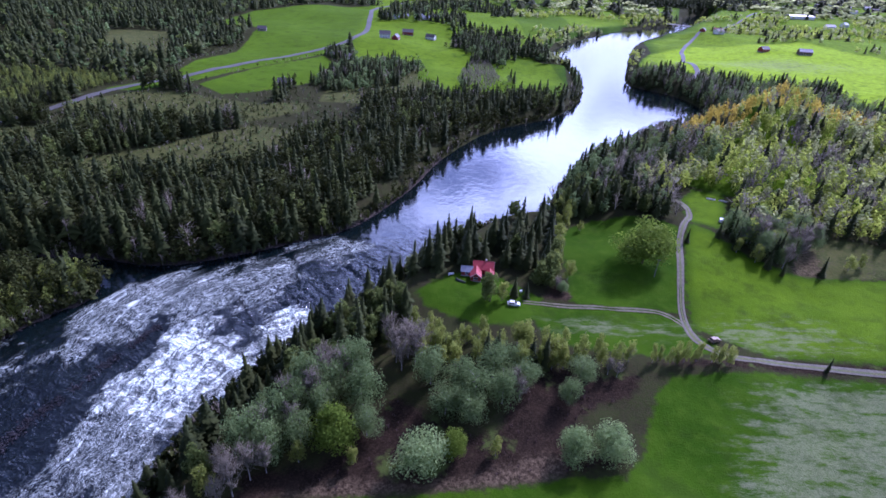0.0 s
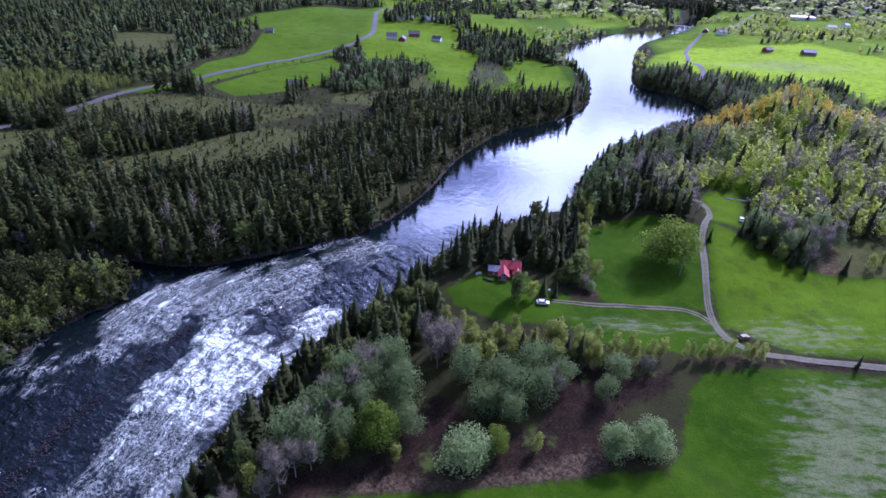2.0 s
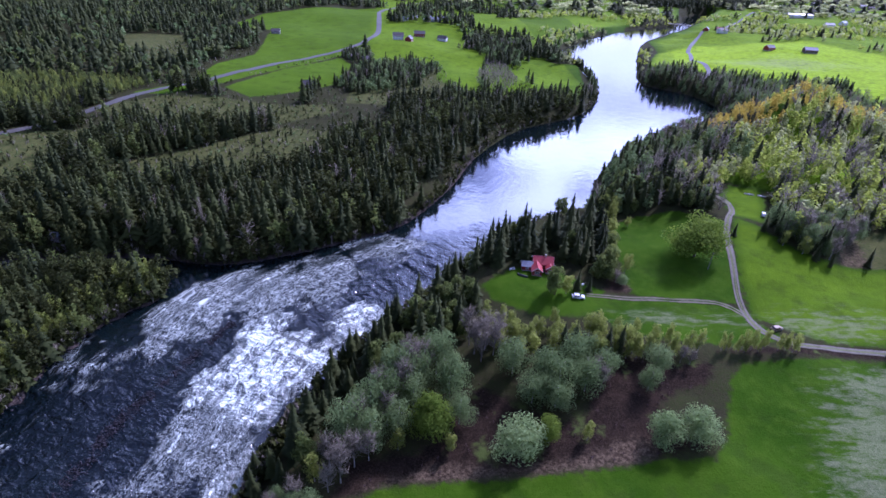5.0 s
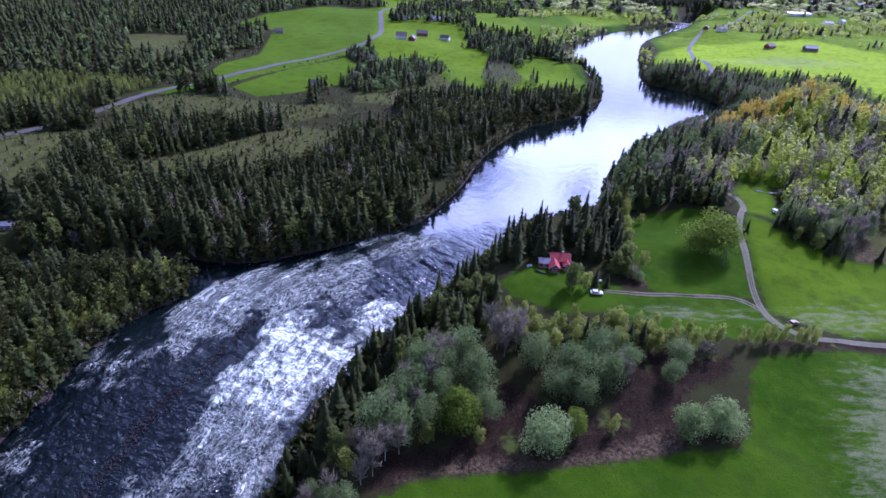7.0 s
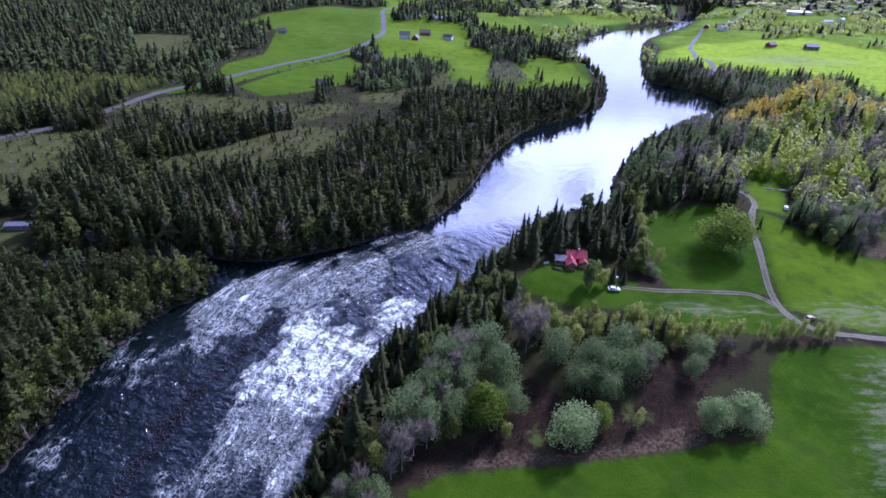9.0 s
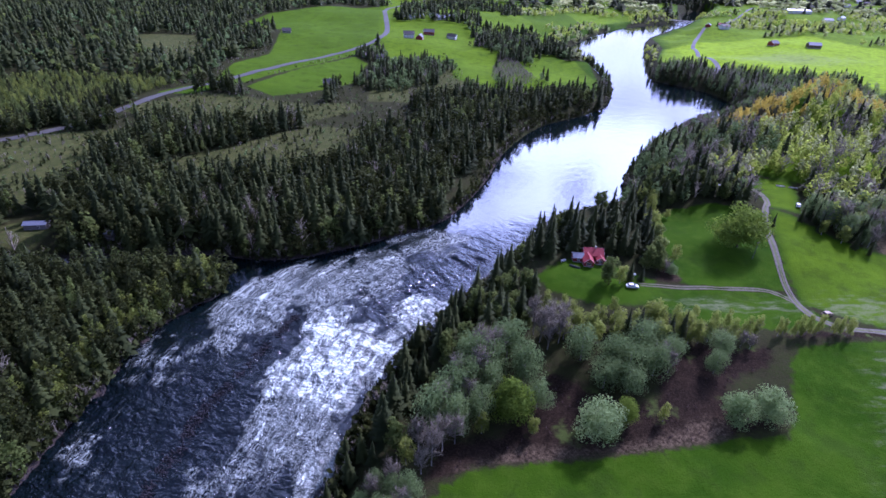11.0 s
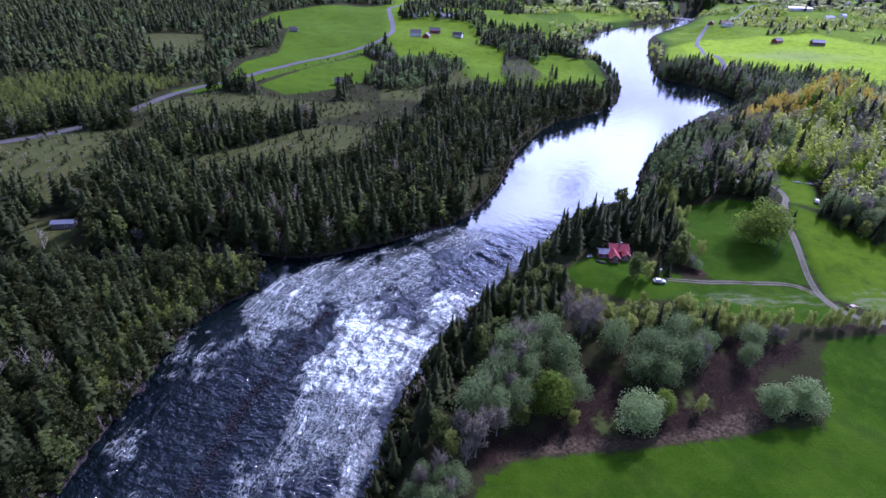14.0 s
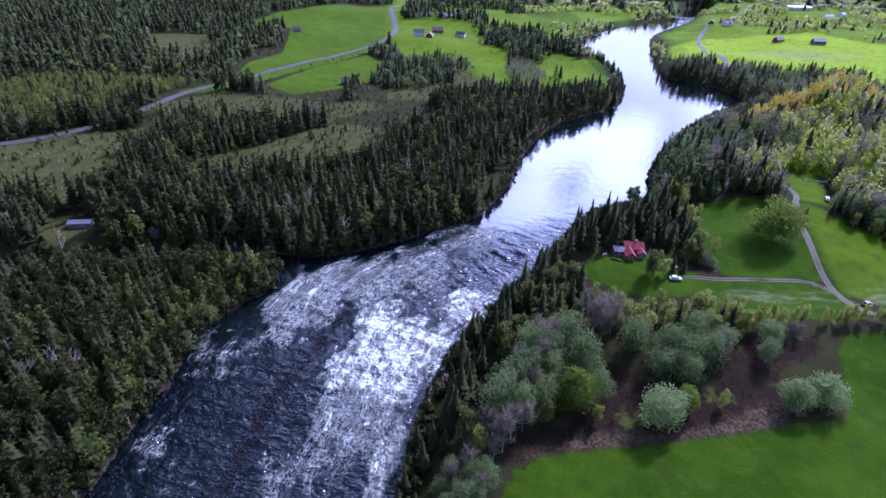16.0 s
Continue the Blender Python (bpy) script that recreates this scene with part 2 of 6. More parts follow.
def line_dist(X, Y, pts, closed=False):
    """Distance of each point to a polyline, and the length along it of the nearest place and the signed side."""
    best, along, side, run = np.full(X.shape, 1e9), np.zeros(X.shape), np.zeros(X.shape), 0.0
    ends = list(zip(pts, pts[1:] + pts[:1])) if closed else list(zip(pts, pts[1:]))
    for (ax, ay), (bx, by) in ends:
        dx, dy = bx - ax, by - ay
        ln = math.hypot(dx, dy)
        t = np.clip(((X - ax) * dx + (Y - ay) * dy) / ln ** 2, 0, 1)
        px, py = X - ax - t * dx, Y - ay - t * dy
        d = np.hypot(px, py)
        near = d < best
        best = np.where(near, d, best)
        along = np.where(near, run + t * ln, along)
        side = np.where(near, dx * py - dy * px, side)
        run += ln
    return best, along, np.sign(side)


def inside(X, Y, pts):
    hit = np.zeros(X.shape, bool)
    for (ax, ay), (bx, by) in zip(pts, pts[1:] + pts[:1]):
        if ay == by:
            continue
        hit ^= ((ay > Y) != (by > Y)) & (X < (bx - ax) * (Y - ay) / (by - ay) + ax)
    return hit


def signed(X, Y, pts):
    """Metres inside (plus) or outside (minus) a closed outline."""
    d = line_dist(X, Y, pts, True)[0]
    return np.where(inside(X, Y, pts), d, -d)


def rounded(pts, steps=4, closed=False):
    """The same course with its corners rounded (Catmull-Rom)."""
    n, out = len(pts), []
    for i in range(n if closed else n - 1):
        p = [pts[(i + k) % n] if closed else pts[min(max(i + k, 0), n - 1)] for k in (-1, 0, 1, 2)]
        for s in range(steps):
            t = s / steps
            out.append(tuple(0.5 * (2 * p[1][a] + (p[2][a] - p[0][a]) * t + (2 * p[0][a] - 5 * p[1][a] + 4 * p[2][a] - p[3][a]) * t * t
                                    + (3 * p[1][a] - p[0][a] - 3 * p[2][a] + p[3][a]) * t ** 3) for a in (0, 1)))
    return out if closed else out + [tuple(pts[-1])]


RIVER = rounded(LEFT_SHORE, 3) + rounded(RIGHT_SHORE, 3)[::-1]


def water_level(X, Y):
    """The calm reach lies at zero; the rapids fall below it."""
    v = Y + 0.3 * (X + 100)
    return np.interp(v, [-100, 40, 60, 85, 110, 127, 150, 175, 195], [-10.5, -9.2, -8.6, -7.2, -4.7, -3.6, -2.2, -0.8, 0.0])


def land(X, Y):
    """Height of the ground."""
    num, den = np.zeros(X.shape), np.zeros(X.shape)
    for lx, ly, lz in LAND:
        w = 1.0 / ((X - lx) ** 2 + (Y - ly) ** 2 + 120.0) ** 1.6
        num, den = num + w * lz, den + w
    h = num / den
    far = np.hypot(X, Y)
    h = h + smooth(1600, 4800, far) * 45 + (fbm(X / 60, Y / 60, 3) - 0.5) * np.clip(far / 120, 1, 6)
    h = h + (fbm(X / 9, Y / 9, 5, 3) - 0.5) * 0.7
    river = -signed(X, Y, RIVER)
    w = water_level(X, Y)
    wide = 9 + 6 * vnoise(X / 30, Y / 30, 8)
    bank = w + 0.25 + np.clip(river, 0, 6) * 0.22
    dry = np.maximum(bank, bank + (h - bank) * smooth(0, 1, (river - 1) / wide))
    return np.where(river > 0, dry, w - np.clip(-river * 0.4, 0, 2.0)), river


def height(x, y):
    z, _ = land(np.array([float(x)]), np.array([float(y)]))
    return float(z[0])


# ---- materials ----
def nodes_of(name):
    m = bpy.data.materials.new(name)
    m.use_nodes = True
    t = m.node_tree
    return m, t.nodes, t.links, t.nodes["Principled BSDF"]


def noise_node(n, l, scale, detail=4, rough=0.55, vec=None, stretch=None):
    q = n.new("ShaderNodeTexNoise")
    q.inputs["Scale"].default_value, q.inputs["Detail"].default_value, q.inputs["Roughness"].default_value = scale, detail, rough
    if vec is None:
        vec = n.new("ShaderNodeNewGeometry").outputs["Position"]
    if stretch:
        mp = n.new("ShaderNodeMapping")
        mp.inputs["Scale"].default_value = stretch[:3]
        if len(stretch) > 3:
            mp.inputs["Rotation"].default_value = (0, 0, radians(stretch[3]))
        l.new(vec, mp.inputs["Vector"])
        vec = mp.outputs[0]
    l.new(vec, q.inputs["Vector"])
    return q.outputs[0]


def span(n, l, value, lo, hi, out_lo=0.0, out_hi=1.0, soft=True):
    q = n.new("ShaderNodeMapRange")
    q.interpolation_type = "SMOOTHSTEP" if soft else "LINEAR"
    q.inputs["From Min"].default_value, q.inputs["From Max"].default_value = lo, hi
    q.inputs["To Min"].default_value, q.inputs["To Max"].default_value = out_lo, out_hi
    l.new(value, q.inputs["Value"])
    return q.outputs[0]


def mix_col(n, l, fac, a, b, mode="MIX"):
    q = n.new("ShaderNodeMix")
    q.data_type, q.blend_type = "RGBA", mode
    for key, v in ((0, fac), (6, a), (7, b)):
        if isinstance(v, (int, float)):
            q.inputs[key].default_value = v
        elif isinstance(v, tuple):
            q.inputs[key].default_value = (*v, 1) if len(v) == 3 else v
        else:
            l.new(v, q.inputs[key])
    return q.outputs[2]


def maths(n, l, op, a, b=0.0):
    q = n.new("ShaderNodeMath")
    q.operation = op
    for k, v in ((0, a), (1, b)):
        if isinstance(v, (int, float)):
            q.inputs[k].default_value = v
        else:
            l.new(v, q.inputs[k])
    return q.outputs[0]


def attr(n, name):
    q = n.new("ShaderNodeAttribute")
    q.attribute_name = name
    return q.outputs["Fac"]


def bump(n, l, bsdf, value, strength, distance=0.05):
    q = n.new("ShaderNodeBump")
    q.inputs["Strength"].default_value, q.inputs["Distance"].default_value = strength, distance
    l.new(value, q.inputs["Height"])
    l.new(q.outputs[0], bsdf.inputs["Normal"])


def surface(name, a, b, scale=3.0, rough=0.8, metal=0.0, relief=0.2, dist=0.02, stretch=None):
    """A plain weathered surface: two tones in noise at two scales, fine relief."""
    m, n, l, p = nodes_of(name)
    co = n.new("ShaderNodeTexCoord").outputs["Object"]
    f = span(n, l, noise_node(n, l, scale, 6, 0.6, co, stretch), 0.35, 0.65)
    g = span(n, l, noise_node(n, l, scale * 9, 3, 0.6, co, stretch), 0.3, 0.7)
    c = mix_col(n, l, f, a, b)
    c = mix_col(n, l, maths(n, l, "MULTIPLY", g, 0.35), c, tuple(v * 0.6 for v in a))
    l.new(c, p.inputs["Base Color"])
    l.new(span(n, l, f, 0, 1, rough - 0.08, min(1, rough + 0.08)), p.inputs["Roughness"])
    p.inputs["Metallic"].default_value = metal
    bump(n, l, p, g, relief, dist)
    return m


def foliage(name, dark, light, through_light=0.35, tree_tint=True):
    """Needles or leaves: tone by tree and by clump, some light passing through."""
    m, n, l, p = nodes_of(name)
    isl = n.new("ShaderNodeNewGeometry").outputs["Random Per Island"]
    t = attr(n, "tint")
    o = n.new("ShaderNodeObjectInfo").outputs["Random"]
    both = maths(n, l, "FRACT", maths(n, l, "ADD", t, o))
    f = maths(n, l, "ADD", maths(n, l, "MULTIPLY", both, 0.65), maths(n, l, "MULTIPLY", isl, 0.35))
    c = mix_col(n, l, f, dark, light)
    l.new(c, p.inputs["Base Color"])
    p.inputs["Roughness"].default_value = 0.8
    p.inputs["Specular IOR Level"].default_value = 0.08
    tr = n.new("ShaderNodeBsdfTranslucent")
    l.new(mix_col(n, l, 0.35, c, tuple(min(1, v * 1.5) for v in light)), tr.inputs["Color"])
    mx = n.new("ShaderNodeMixShader")
    mx.inputs[0].default_value = through_light
    l.new(p.outputs[0], mx.inputs[1])
    l.new(tr.outputs[0], mx.inputs[2])
    l.new(mx.outputs[0], n["Material Output"].inputs[0])
    return m


M_SPRUCE = foliage("spruce_needles", (0.018, 0.027, 0.010), (0.058, 0.073, 0.019), 0.2)
M_PINE = foliage("olive_leaves", (0.020, 0.027, 0.009), (0.058, 0.070, 0.017), 0.3)
M_BIRCH = foliage("birch_leaves", (0.125, 0.165, 0.032), (0.28, 0.325, 0.068), 0.58)
M_ASPEN = foliage("aspen_leaves", (0.086, 0.136, 0.044), (0.180, 0.252, 0.092), 0.46)
M_WILLOW = foliage("willow_leaves", (0.15, 0.23, 0.075), (0.27, 0.36, 0.14), 0.42)
M_LEAFY = foliage("green_leaves", (0.080, 0.135, 0.014), (0.19, 0.265, 0.035), 0.45)
M_YOUNG = foliage("young_leaves", (0.070, 0.105, 0.026), (0.165, 0.205, 0.052), 0.5)
M_GOLD = foliage("budding_leaves", (0.32, 0.25, 0.035), (0.54, 0.44, 0.07), 0.55)
M_TWIG = foliage("bare_twigs", (0.105, 0.096, 0.070), (0.24, 0.22, 0.165), 0.08)
M_BRUSH = foliage("brown_brushwood", (0.035, 0.024, 0.021), (0.075, 0.052, 0.045), 0.05)
# sunlight put into the colour: birch leaves lightened for hill and far valley
M_LIME_SUNLIT = foliage("lime_leaves", (0.17, 0.23, 0.03), (0.40, 0.47, 0.08), 0.6)
# haze and sun painted in: leaf colour paled for hill and distant woods
M_PALE_HAZE = foliage("pale_leaves", (0.18, 0.22, 0.08), (0.40, 0.43, 0.19), 0.58)
M_BARK = surface("dark_bark", (0.05, 0.037, 0.028), (0.11, 0.085, 0.065), 2.0, 0.9, relief=0.6, dist=0.03, stretch=(3, 3, 0.6))
M_PALEBARK = surface("pale_bark", (0.22, 0.2, 0.18), (0.42, 0.39, 0.36), 1.6, 0.85, relief=0.4, dist=0.02, stretch=(1, 1, 3))


def ground_material():
    m, n, l, p = nodes_of("ground")
    pos = n.new("ShaderNodeNewGeometry").outputs["Position"]
    big = noise_node(n, l, 0.035, 5, 0.55, pos)
    mid = noise_node(n, l, 0.22, 5, 0.6, pos)
    fine = noise_node(n, l, 1.7, 5, 0.65, pos)
    floor = mix_col(n, l, span(n, l, mid, 0.35, 0.65), (0.027, 0.029, 0.012), (0.030, 0.040, 0.011))
    floor = mix_col(n, l, span(n, l, fine, 0.4, 0.7), floor, (0.040, 0.036, 0.017))
    heath = mix_col(n, l, span(n, l, mid, 0.35, 0.65), (0.072, 0.084, 0.022), (0.040, 0.057, 0.014))
    heath = mix_col(n, l, span(n, l, fine, 0.45, 0.75), heath, (0.105, 0.098, 0.036))
    heath = mix_col(n, l, span(n, l, noise_node(n, l, 0.6, 4, 0.6, pos), 0.55, 0.7), heath, (0.07, 0.06, 0.035))
    bare = mix_col(n, l, span(n, l, mid, 0.35, 0.65), (0.013, 0.010, 0.007), (0.024, 0.017, 0.011))
    bare = mix_col(n, l, span(n, l, fine, 0.4, 0.7), bare, (0.040, 0.028, 0.018))
    bare = mix_col(n, l, span(n, l, noise_node(n, l, 0.11, 4, 0.6, pos), 0.56, 0.68), bare, (0.06, 0.085, 0.02))
    grass = mix_col(n, l, span(n, l, big, 0.35, 0.65), (0.019, 0.056, 0.001), (0.036, 0.084, 0.002))
    # fresher crop and painted sunlight: brighter green beyond the cloud-shaded near ground
    grass = mix_col(n, l, attr(n, "lush"), grass, (0.245, 0.40, 0.004))
    grass = mix_col(n, l, span(n, l, mid, 0.4, 0.75, 0, 0.6), grass, (0.050, 0.098, 0.005))
    streak = noise_node(n, l, 0.26, 9, 0.74, pos, (0.5, 1.5, 1, 4))
    dryness = attr(n, "dry")
    dry = span(n, l, maths(n, l, "ADD", streak, maths(n, l, "MULTIPLY", dryness, 0.22)), 0.56, 0.76)
    dry = maths(n, l, "MULTIPLY", dry, span(n, l, fine, 0.25, 0.6, 0.35, 0.9))
    dry = maths(n, l, "MULTIPLY", dry, span(n, l, dryness, 0.05, 0.5))
    grass = mix_col(n, l, maths(n, l, "MULTIPLY", dry, 0.62), grass, (0.22, 0.225, 0.14))
    grass = mix_col(n, l, span(n, l, noise_node(n, l, 6.0, 3, 0.6, pos), 0.4, 0.75, 0, 0.35), grass, (0.03, 0.09, 0.006))
    grass = mix_col(n, l, span(n, l, noise_node(n, l, 0.09, 6, 0.7, pos), 0.50, 0.66, 0, 0.4), grass, (0.022, 0.042, 0.006))
    wob = maths(n, l, "MULTIPLY", maths(n, l, "SUBTRACT", noise_node(n, l, 0.35, 4, 0.6, pos), 0.5), 0.5)

    def edge(name, sharp=0.06):
        return span(n, l, maths(n, l, "ADD", attr(n, name), wob), 0.5 - sharp, 0.5 + sharp)
    c = mix_col(n, l, edge("heath", 0.15), floor, heath)
    c = mix_col(n, l, edge("bare", 0.12), c, bare)
    straw = mix_col(n, l, span(n, l, noise_node(n, l, 0.9, 6, 0.7, pos), 0.38, 0.62), (0.038, 0.028, 0.017), (0.125, 0.096, 0.056))
    c = mix_col(n, l, maths(n, l, "MULTIPLY", edge("straw", 0.16), span(n, l, fine, 0.35, 0.55, 0.35, 0.95)), c, straw)
    c = mix_col(n, l, edge("grass", 0.09), c, grass)
    shore = span(n, l, attr(n, "shore"), 0.0, 1.0)
    stones = mix_col(n, l, span(n, l, fine, 0.4, 0.65), (0.028, 0.023, 0.020), (0.075, 0.062, 0.052))
    c = mix_col(n, l, shore, stones, c)
    l.new(c, p.inputs["Base Color"])
    p.inputs["Roughness"].default_value = 0.95
    p.inputs["Specular IOR Level"].default_value = 0.02
    bump(n, l, p, maths(n, l, "ADD", fine, mid), 0.6, 0.35)
    return m


def water_material():
    m, n, l, p = nodes_of("river_water")
    uv = n.new("ShaderNodeUVMap").outputs[0]          # metres across and along the flow
    pos = n.new("ShaderNodeNewGeometry").outputs["Position"]
    rap, foam, milk = attr(n, "rapid"), attr(n, "foam"), attr(n, "milk")
    warp = n.new("ShaderNodeVectorMath")
    warp.operation = "MULTIPLY_ADD"
    wn3 = n.new("ShaderNodeTexNoise")
    wn3.inputs["Scale"].default_value, wn3.inputs["Detail"].default_value = 0.12, 3
    l.new(pos, wn3.inputs["Vector"])
    l.new(wn3.outputs["Color"], warp.inputs[0])
    warp.inputs[1].default_value = (3.5, 3.5, 0)
    l.new(uv, warp.inputs[2])
    flow = warp.outputs[0]
    # torn lace drawn out along the flow, at three sizes, and thin bright threads between
    broad = noise_node(n, l, 0.13, 5, 0.6, flow, (1.0, 0.30, 1))
    lace = noise_node(n, l, 0.46, 7, 0.60, flow, (1.0, 0.30, 1))
    fleck = noise_node(n, l, 1.4, 5, 0.64, flow, (1.0, 0.45, 1))
    mixd = maths(n, l, "ADD", maths(n, l, "MULTIPLY", lace, 0.62), maths(n, l, "MULTIPLY", fleck, 0.38))
    amount = maths(n, l, "ADD", foam, maths(n, l, "MULTIPLY", maths(n, l, "SUBTRACT", broad, 0.51), span(n, l, foam, 0.1, 0.6, 0.4, 2.0)))
    need = span(n, l, amount, 0.0, 1.15, 0.72, 0.435, False)
    body = span(n, l, maths(n, l, "SUBTRACT", mixd, need), -0.02, 0.055)

    def threads(scale, thin, stretch):
        r = maths(n, l, "ABSOLUTE", maths(n, l, "SUBTRACT", noise_node(n, l, scale, 6, 0.62, flow, stretch), 0.5))
        return span(n, l, r, 0.0, thin, 1, 0)
    web = maths(n, l, "MAXIMUM", threads(0.42, 0.026, (1.0, 0.5, 1)), maths(n, l, "MULTIPLY", threads(0.95, 0.034, (1.0, 0.6, 1)), 0.8))
    web = maths(n, l, "MULTIPLY", web, span(n, l, maths(n, l, "ADD", foam, maths(n, l, "MULTIPLY", maths(n, l, "SUBTRACT", broad, 0.5), 1.6)), 0.26, 0.62))
    web = maths(n, l, "MULTIPLY", web, span(n, l, foam, 0.55, 0.9, 1.0, 0.3))
    white = maths(n, l, "MAXIMUM", body, web)
    white = maths(n, l, "MULTIPLY", white, span(n, l, foam, 0.06, 0.26))
    # air beaten into the water: a soft milky body under the lace
    air = maths(n, l, "MULTIPLY", span(n, l, milk, 0.45, 1.0, 0, 0.85), span(n, l, mixd, 0.36, 0.54, 0.25, 1.0))
    deep = mix_col(n, l, span(n, l, noise_node(n, l, 0.05, 3, 0.5, pos), 0.3, 0.7), (0.002, 0.005, 0.006), (0.003, 0.007, 0.007))
    deep = mix_col(n, l, air, deep, (0.21, 0.25, 0.215))
    froth = mix_col(n, l, span(n, l, fleck, 0.36, 0.60), (0.38, 0.455, 0.40), (0.66, 0.77, 0.68))
    c = mix_col(n, l, white, deep, froth)
    white = maths(n, l, "MAXIMUM", white, maths(n, l, "MULTIPLY", air, 0.6))
    l.new(c, p.inputs["Base Color"])
    l.new(span(n, l, white, 0, 1, 0.04, 0.7), p.inputs["Roughness"])
    p.inputs["IOR"].default_value = 1.36
    p.inputs["Specular IOR Level"].default_value = 0.8
    swell = noise_node(n, l, 0.34, 3, 0.5, flow, (0.7, 1.3, 1))
    calm = noise_node(n, l, 0.22, 5, 0.6, flow, (1, 0.6, 1))
    h = maths(n, l, "ADD", maths(n, l, "MULTIPLY", swell, maths(n, l, "ADD", maths(n, l, "MULTIPLY", rap, 1.25), 0.02)), maths(n, l, "MULTIPLY", calm, 0.10))
    h = maths(n, l, "ADD", h, maths(n, l, "MULTIPLY", white, 0.25))
    h = maths(n, l, "ADD", h, maths(n, l, "MULTIPLY", maths(n, l, "MULTIPLY", noise_node(n, l, 0.8, 3, 0.5, flow, (0.8, 1.3, 1)), rap), 0.7))
    bump(n, l, p, h, 1.0, 1.1)
    return m


M_GROUND, M_WATER = ground_material(), water_material()
M_ASPHALT = surface("worn_asphalt", (0.058, 0.058, 0.052), (0.090, 0.090, 0.080), 0.5, 0.9, relief=0.2)
M_GRAVEL = surface("pale_gravel", (0.095, 0.088, 0.058), (0.155, 0.145, 0.10), 0.7, 0.95, relief=0.5, dist=0.05)
M_RUT = surface("worn_grassy_gravel", (0.075, 0.085, 0.028), (0.16, 0.145, 0.095), 0.6, 0.95, relief=0.5, dist=0.05)
M_VERGE = surface("dry_verge_grass", (0.07, 0.10, 0.02), (0.13, 0.13, 0.045), 0.8, 0.95, relief=0.5, dist=0.08)
M_STONE = surface("wet_stone", (0.014, 0.014, 0.016), (0.050, 0.047, 0.050), 0.9, 0.85, relief=0.6, dist=0.05)

M_STONE.node_tree.nodes["Principled BSDF"].inputs["Specular IOR Level"].default_value = 0.1


# ---- mesh helpers ----
def mesh_np(name, v, f, material, tint=None, smooth_shade=False):
    """A mesh from arrays: corners (n, 3) and faces, all triangles or all quads."""
    me = bpy.data.meshes.new(name)
    v, f = np.asarray(v, np.float32), np.asarray(f, np.int32)
    k = f.shape[1]
    me.vertices.add(len(v))
    me.vertices.foreach_set("co", v.ravel())
    me.loops.add(f.size)
    me.loops.foreach_set("vertex_index", f.ravel())
    me.polygons.add(len(f))
    me.polygons.foreach_set("loop_start", np.arange(0, f.size, k, dtype=np.int32))
    me.update(calc_edges=True)
    if tint is not None:
        me.attributes.new("tint", "FLOAT", "POINT").data.foreach_set("value", np.asarray(tint, np.float32))
    if smooth_shade:
        me.polygons.foreach_set("use_smooth", np.ones(len(f), bool))
    me.materials.append(material)
    return me


def part(name, bm, material, parent, label=""):
    """One bmesh as one mesh object under a thing or under a part."""
    me = bpy.data.meshes.new(name)
    bmesh.ops.recalc_face_normals(bm, faces=bm.faces)
    bm.to_mesh(me)
    bm.free()
    me.materials.append(material)
    ob = new(name, me)
    ob.parent = parent
    return tagged(ob, label) if label else ob


def box(bm, x0, y0, z0, x1, y1, z1, bevel=0.0):
    vs = [bm.verts.new((x, y, z)) for z in (z0, z1) for x, y in ((x0, y0), (x1, y0), (x1, y1), (x0, y1))]
    fs = [bm.faces.new([vs[i] for i in q]) for q in ((3, 2, 1, 0), (4, 5, 6, 7), (0, 1, 5, 4), (1, 2, 6, 5), (2, 3, 7, 6), (3, 0, 4, 7))]
    if bevel:
        bmesh.ops.bevel(bm, geom=list({e for f in fs for e in f.edges}), offset=bevel, segments=2, affect="EDGES", profile=0.6)
    return bm


def tube(bm, a, b, ra, rb, sides=8):
    a, b = Vector(a), Vector(b)
    q = (b - a).to_track_quat("Z", "Y")
    rings = []
    for c, r in ((a, ra), (b, rb)):
        rings.append([bm.verts.new(c + q @ Vector((r * math.cos(i * math.tau / sides), r * math.sin(i * math.tau / sides), 0))) for i in range(sides)])
    for i in range(sides):
        j = (i + 1) % sides
        bm.faces.new((rings[0][i], rings[0][j], rings[1][j], rings[1][i]))
    bm.faces.new(rings[0][::-1])
    bm.faces.new(rings[1])
    return bm


# ---- ground ----
def steps(*runs):
    out = []
    for a, b, s in runs:
        out += list(np.arange(a, b, s))
    return np.array(out + [runs[-1][1]])


GX = np.concatenate([-np.geomspace(4600, 460, 26)[:-1], steps((-460, -330, 9), (-330, -180, 4), (-180, 200, 2), (200, 360, 4), (360, 790, 9)), np.geomspace(830, 5200, 28)])
GY = np.concatenate([-np.geomspace(1500, 60, 14)[:-1], steps((-60, 30, 9), (30, 300, 2), (300, 540, 4), (540, 1760, 10)), np.geomspace(1800, 5600, 30)])
gx, gy = np.meshgrid(GX, GY)
gz, g_shore = land(gx.ravel(), gy.ravel())
gx, gy = gx.ravel(), gy.ravel()


def cover(X, Y, shapes, soft=6.0):
    best = np.full(X.shape, -99.0)
    for s in shapes:
        pad = 3 * soft
        xs, ys = [p[0] for p in s], [p[1] for p in s]
        near = (X > min(xs) - pad) & (X < max(xs) + pad) & (Y > min(ys) - pad) & (Y < max(ys) + pad)
        if near.any():
            best[near] = np.maximum(best[near], signed(X[near], Y[near], s))
    return best


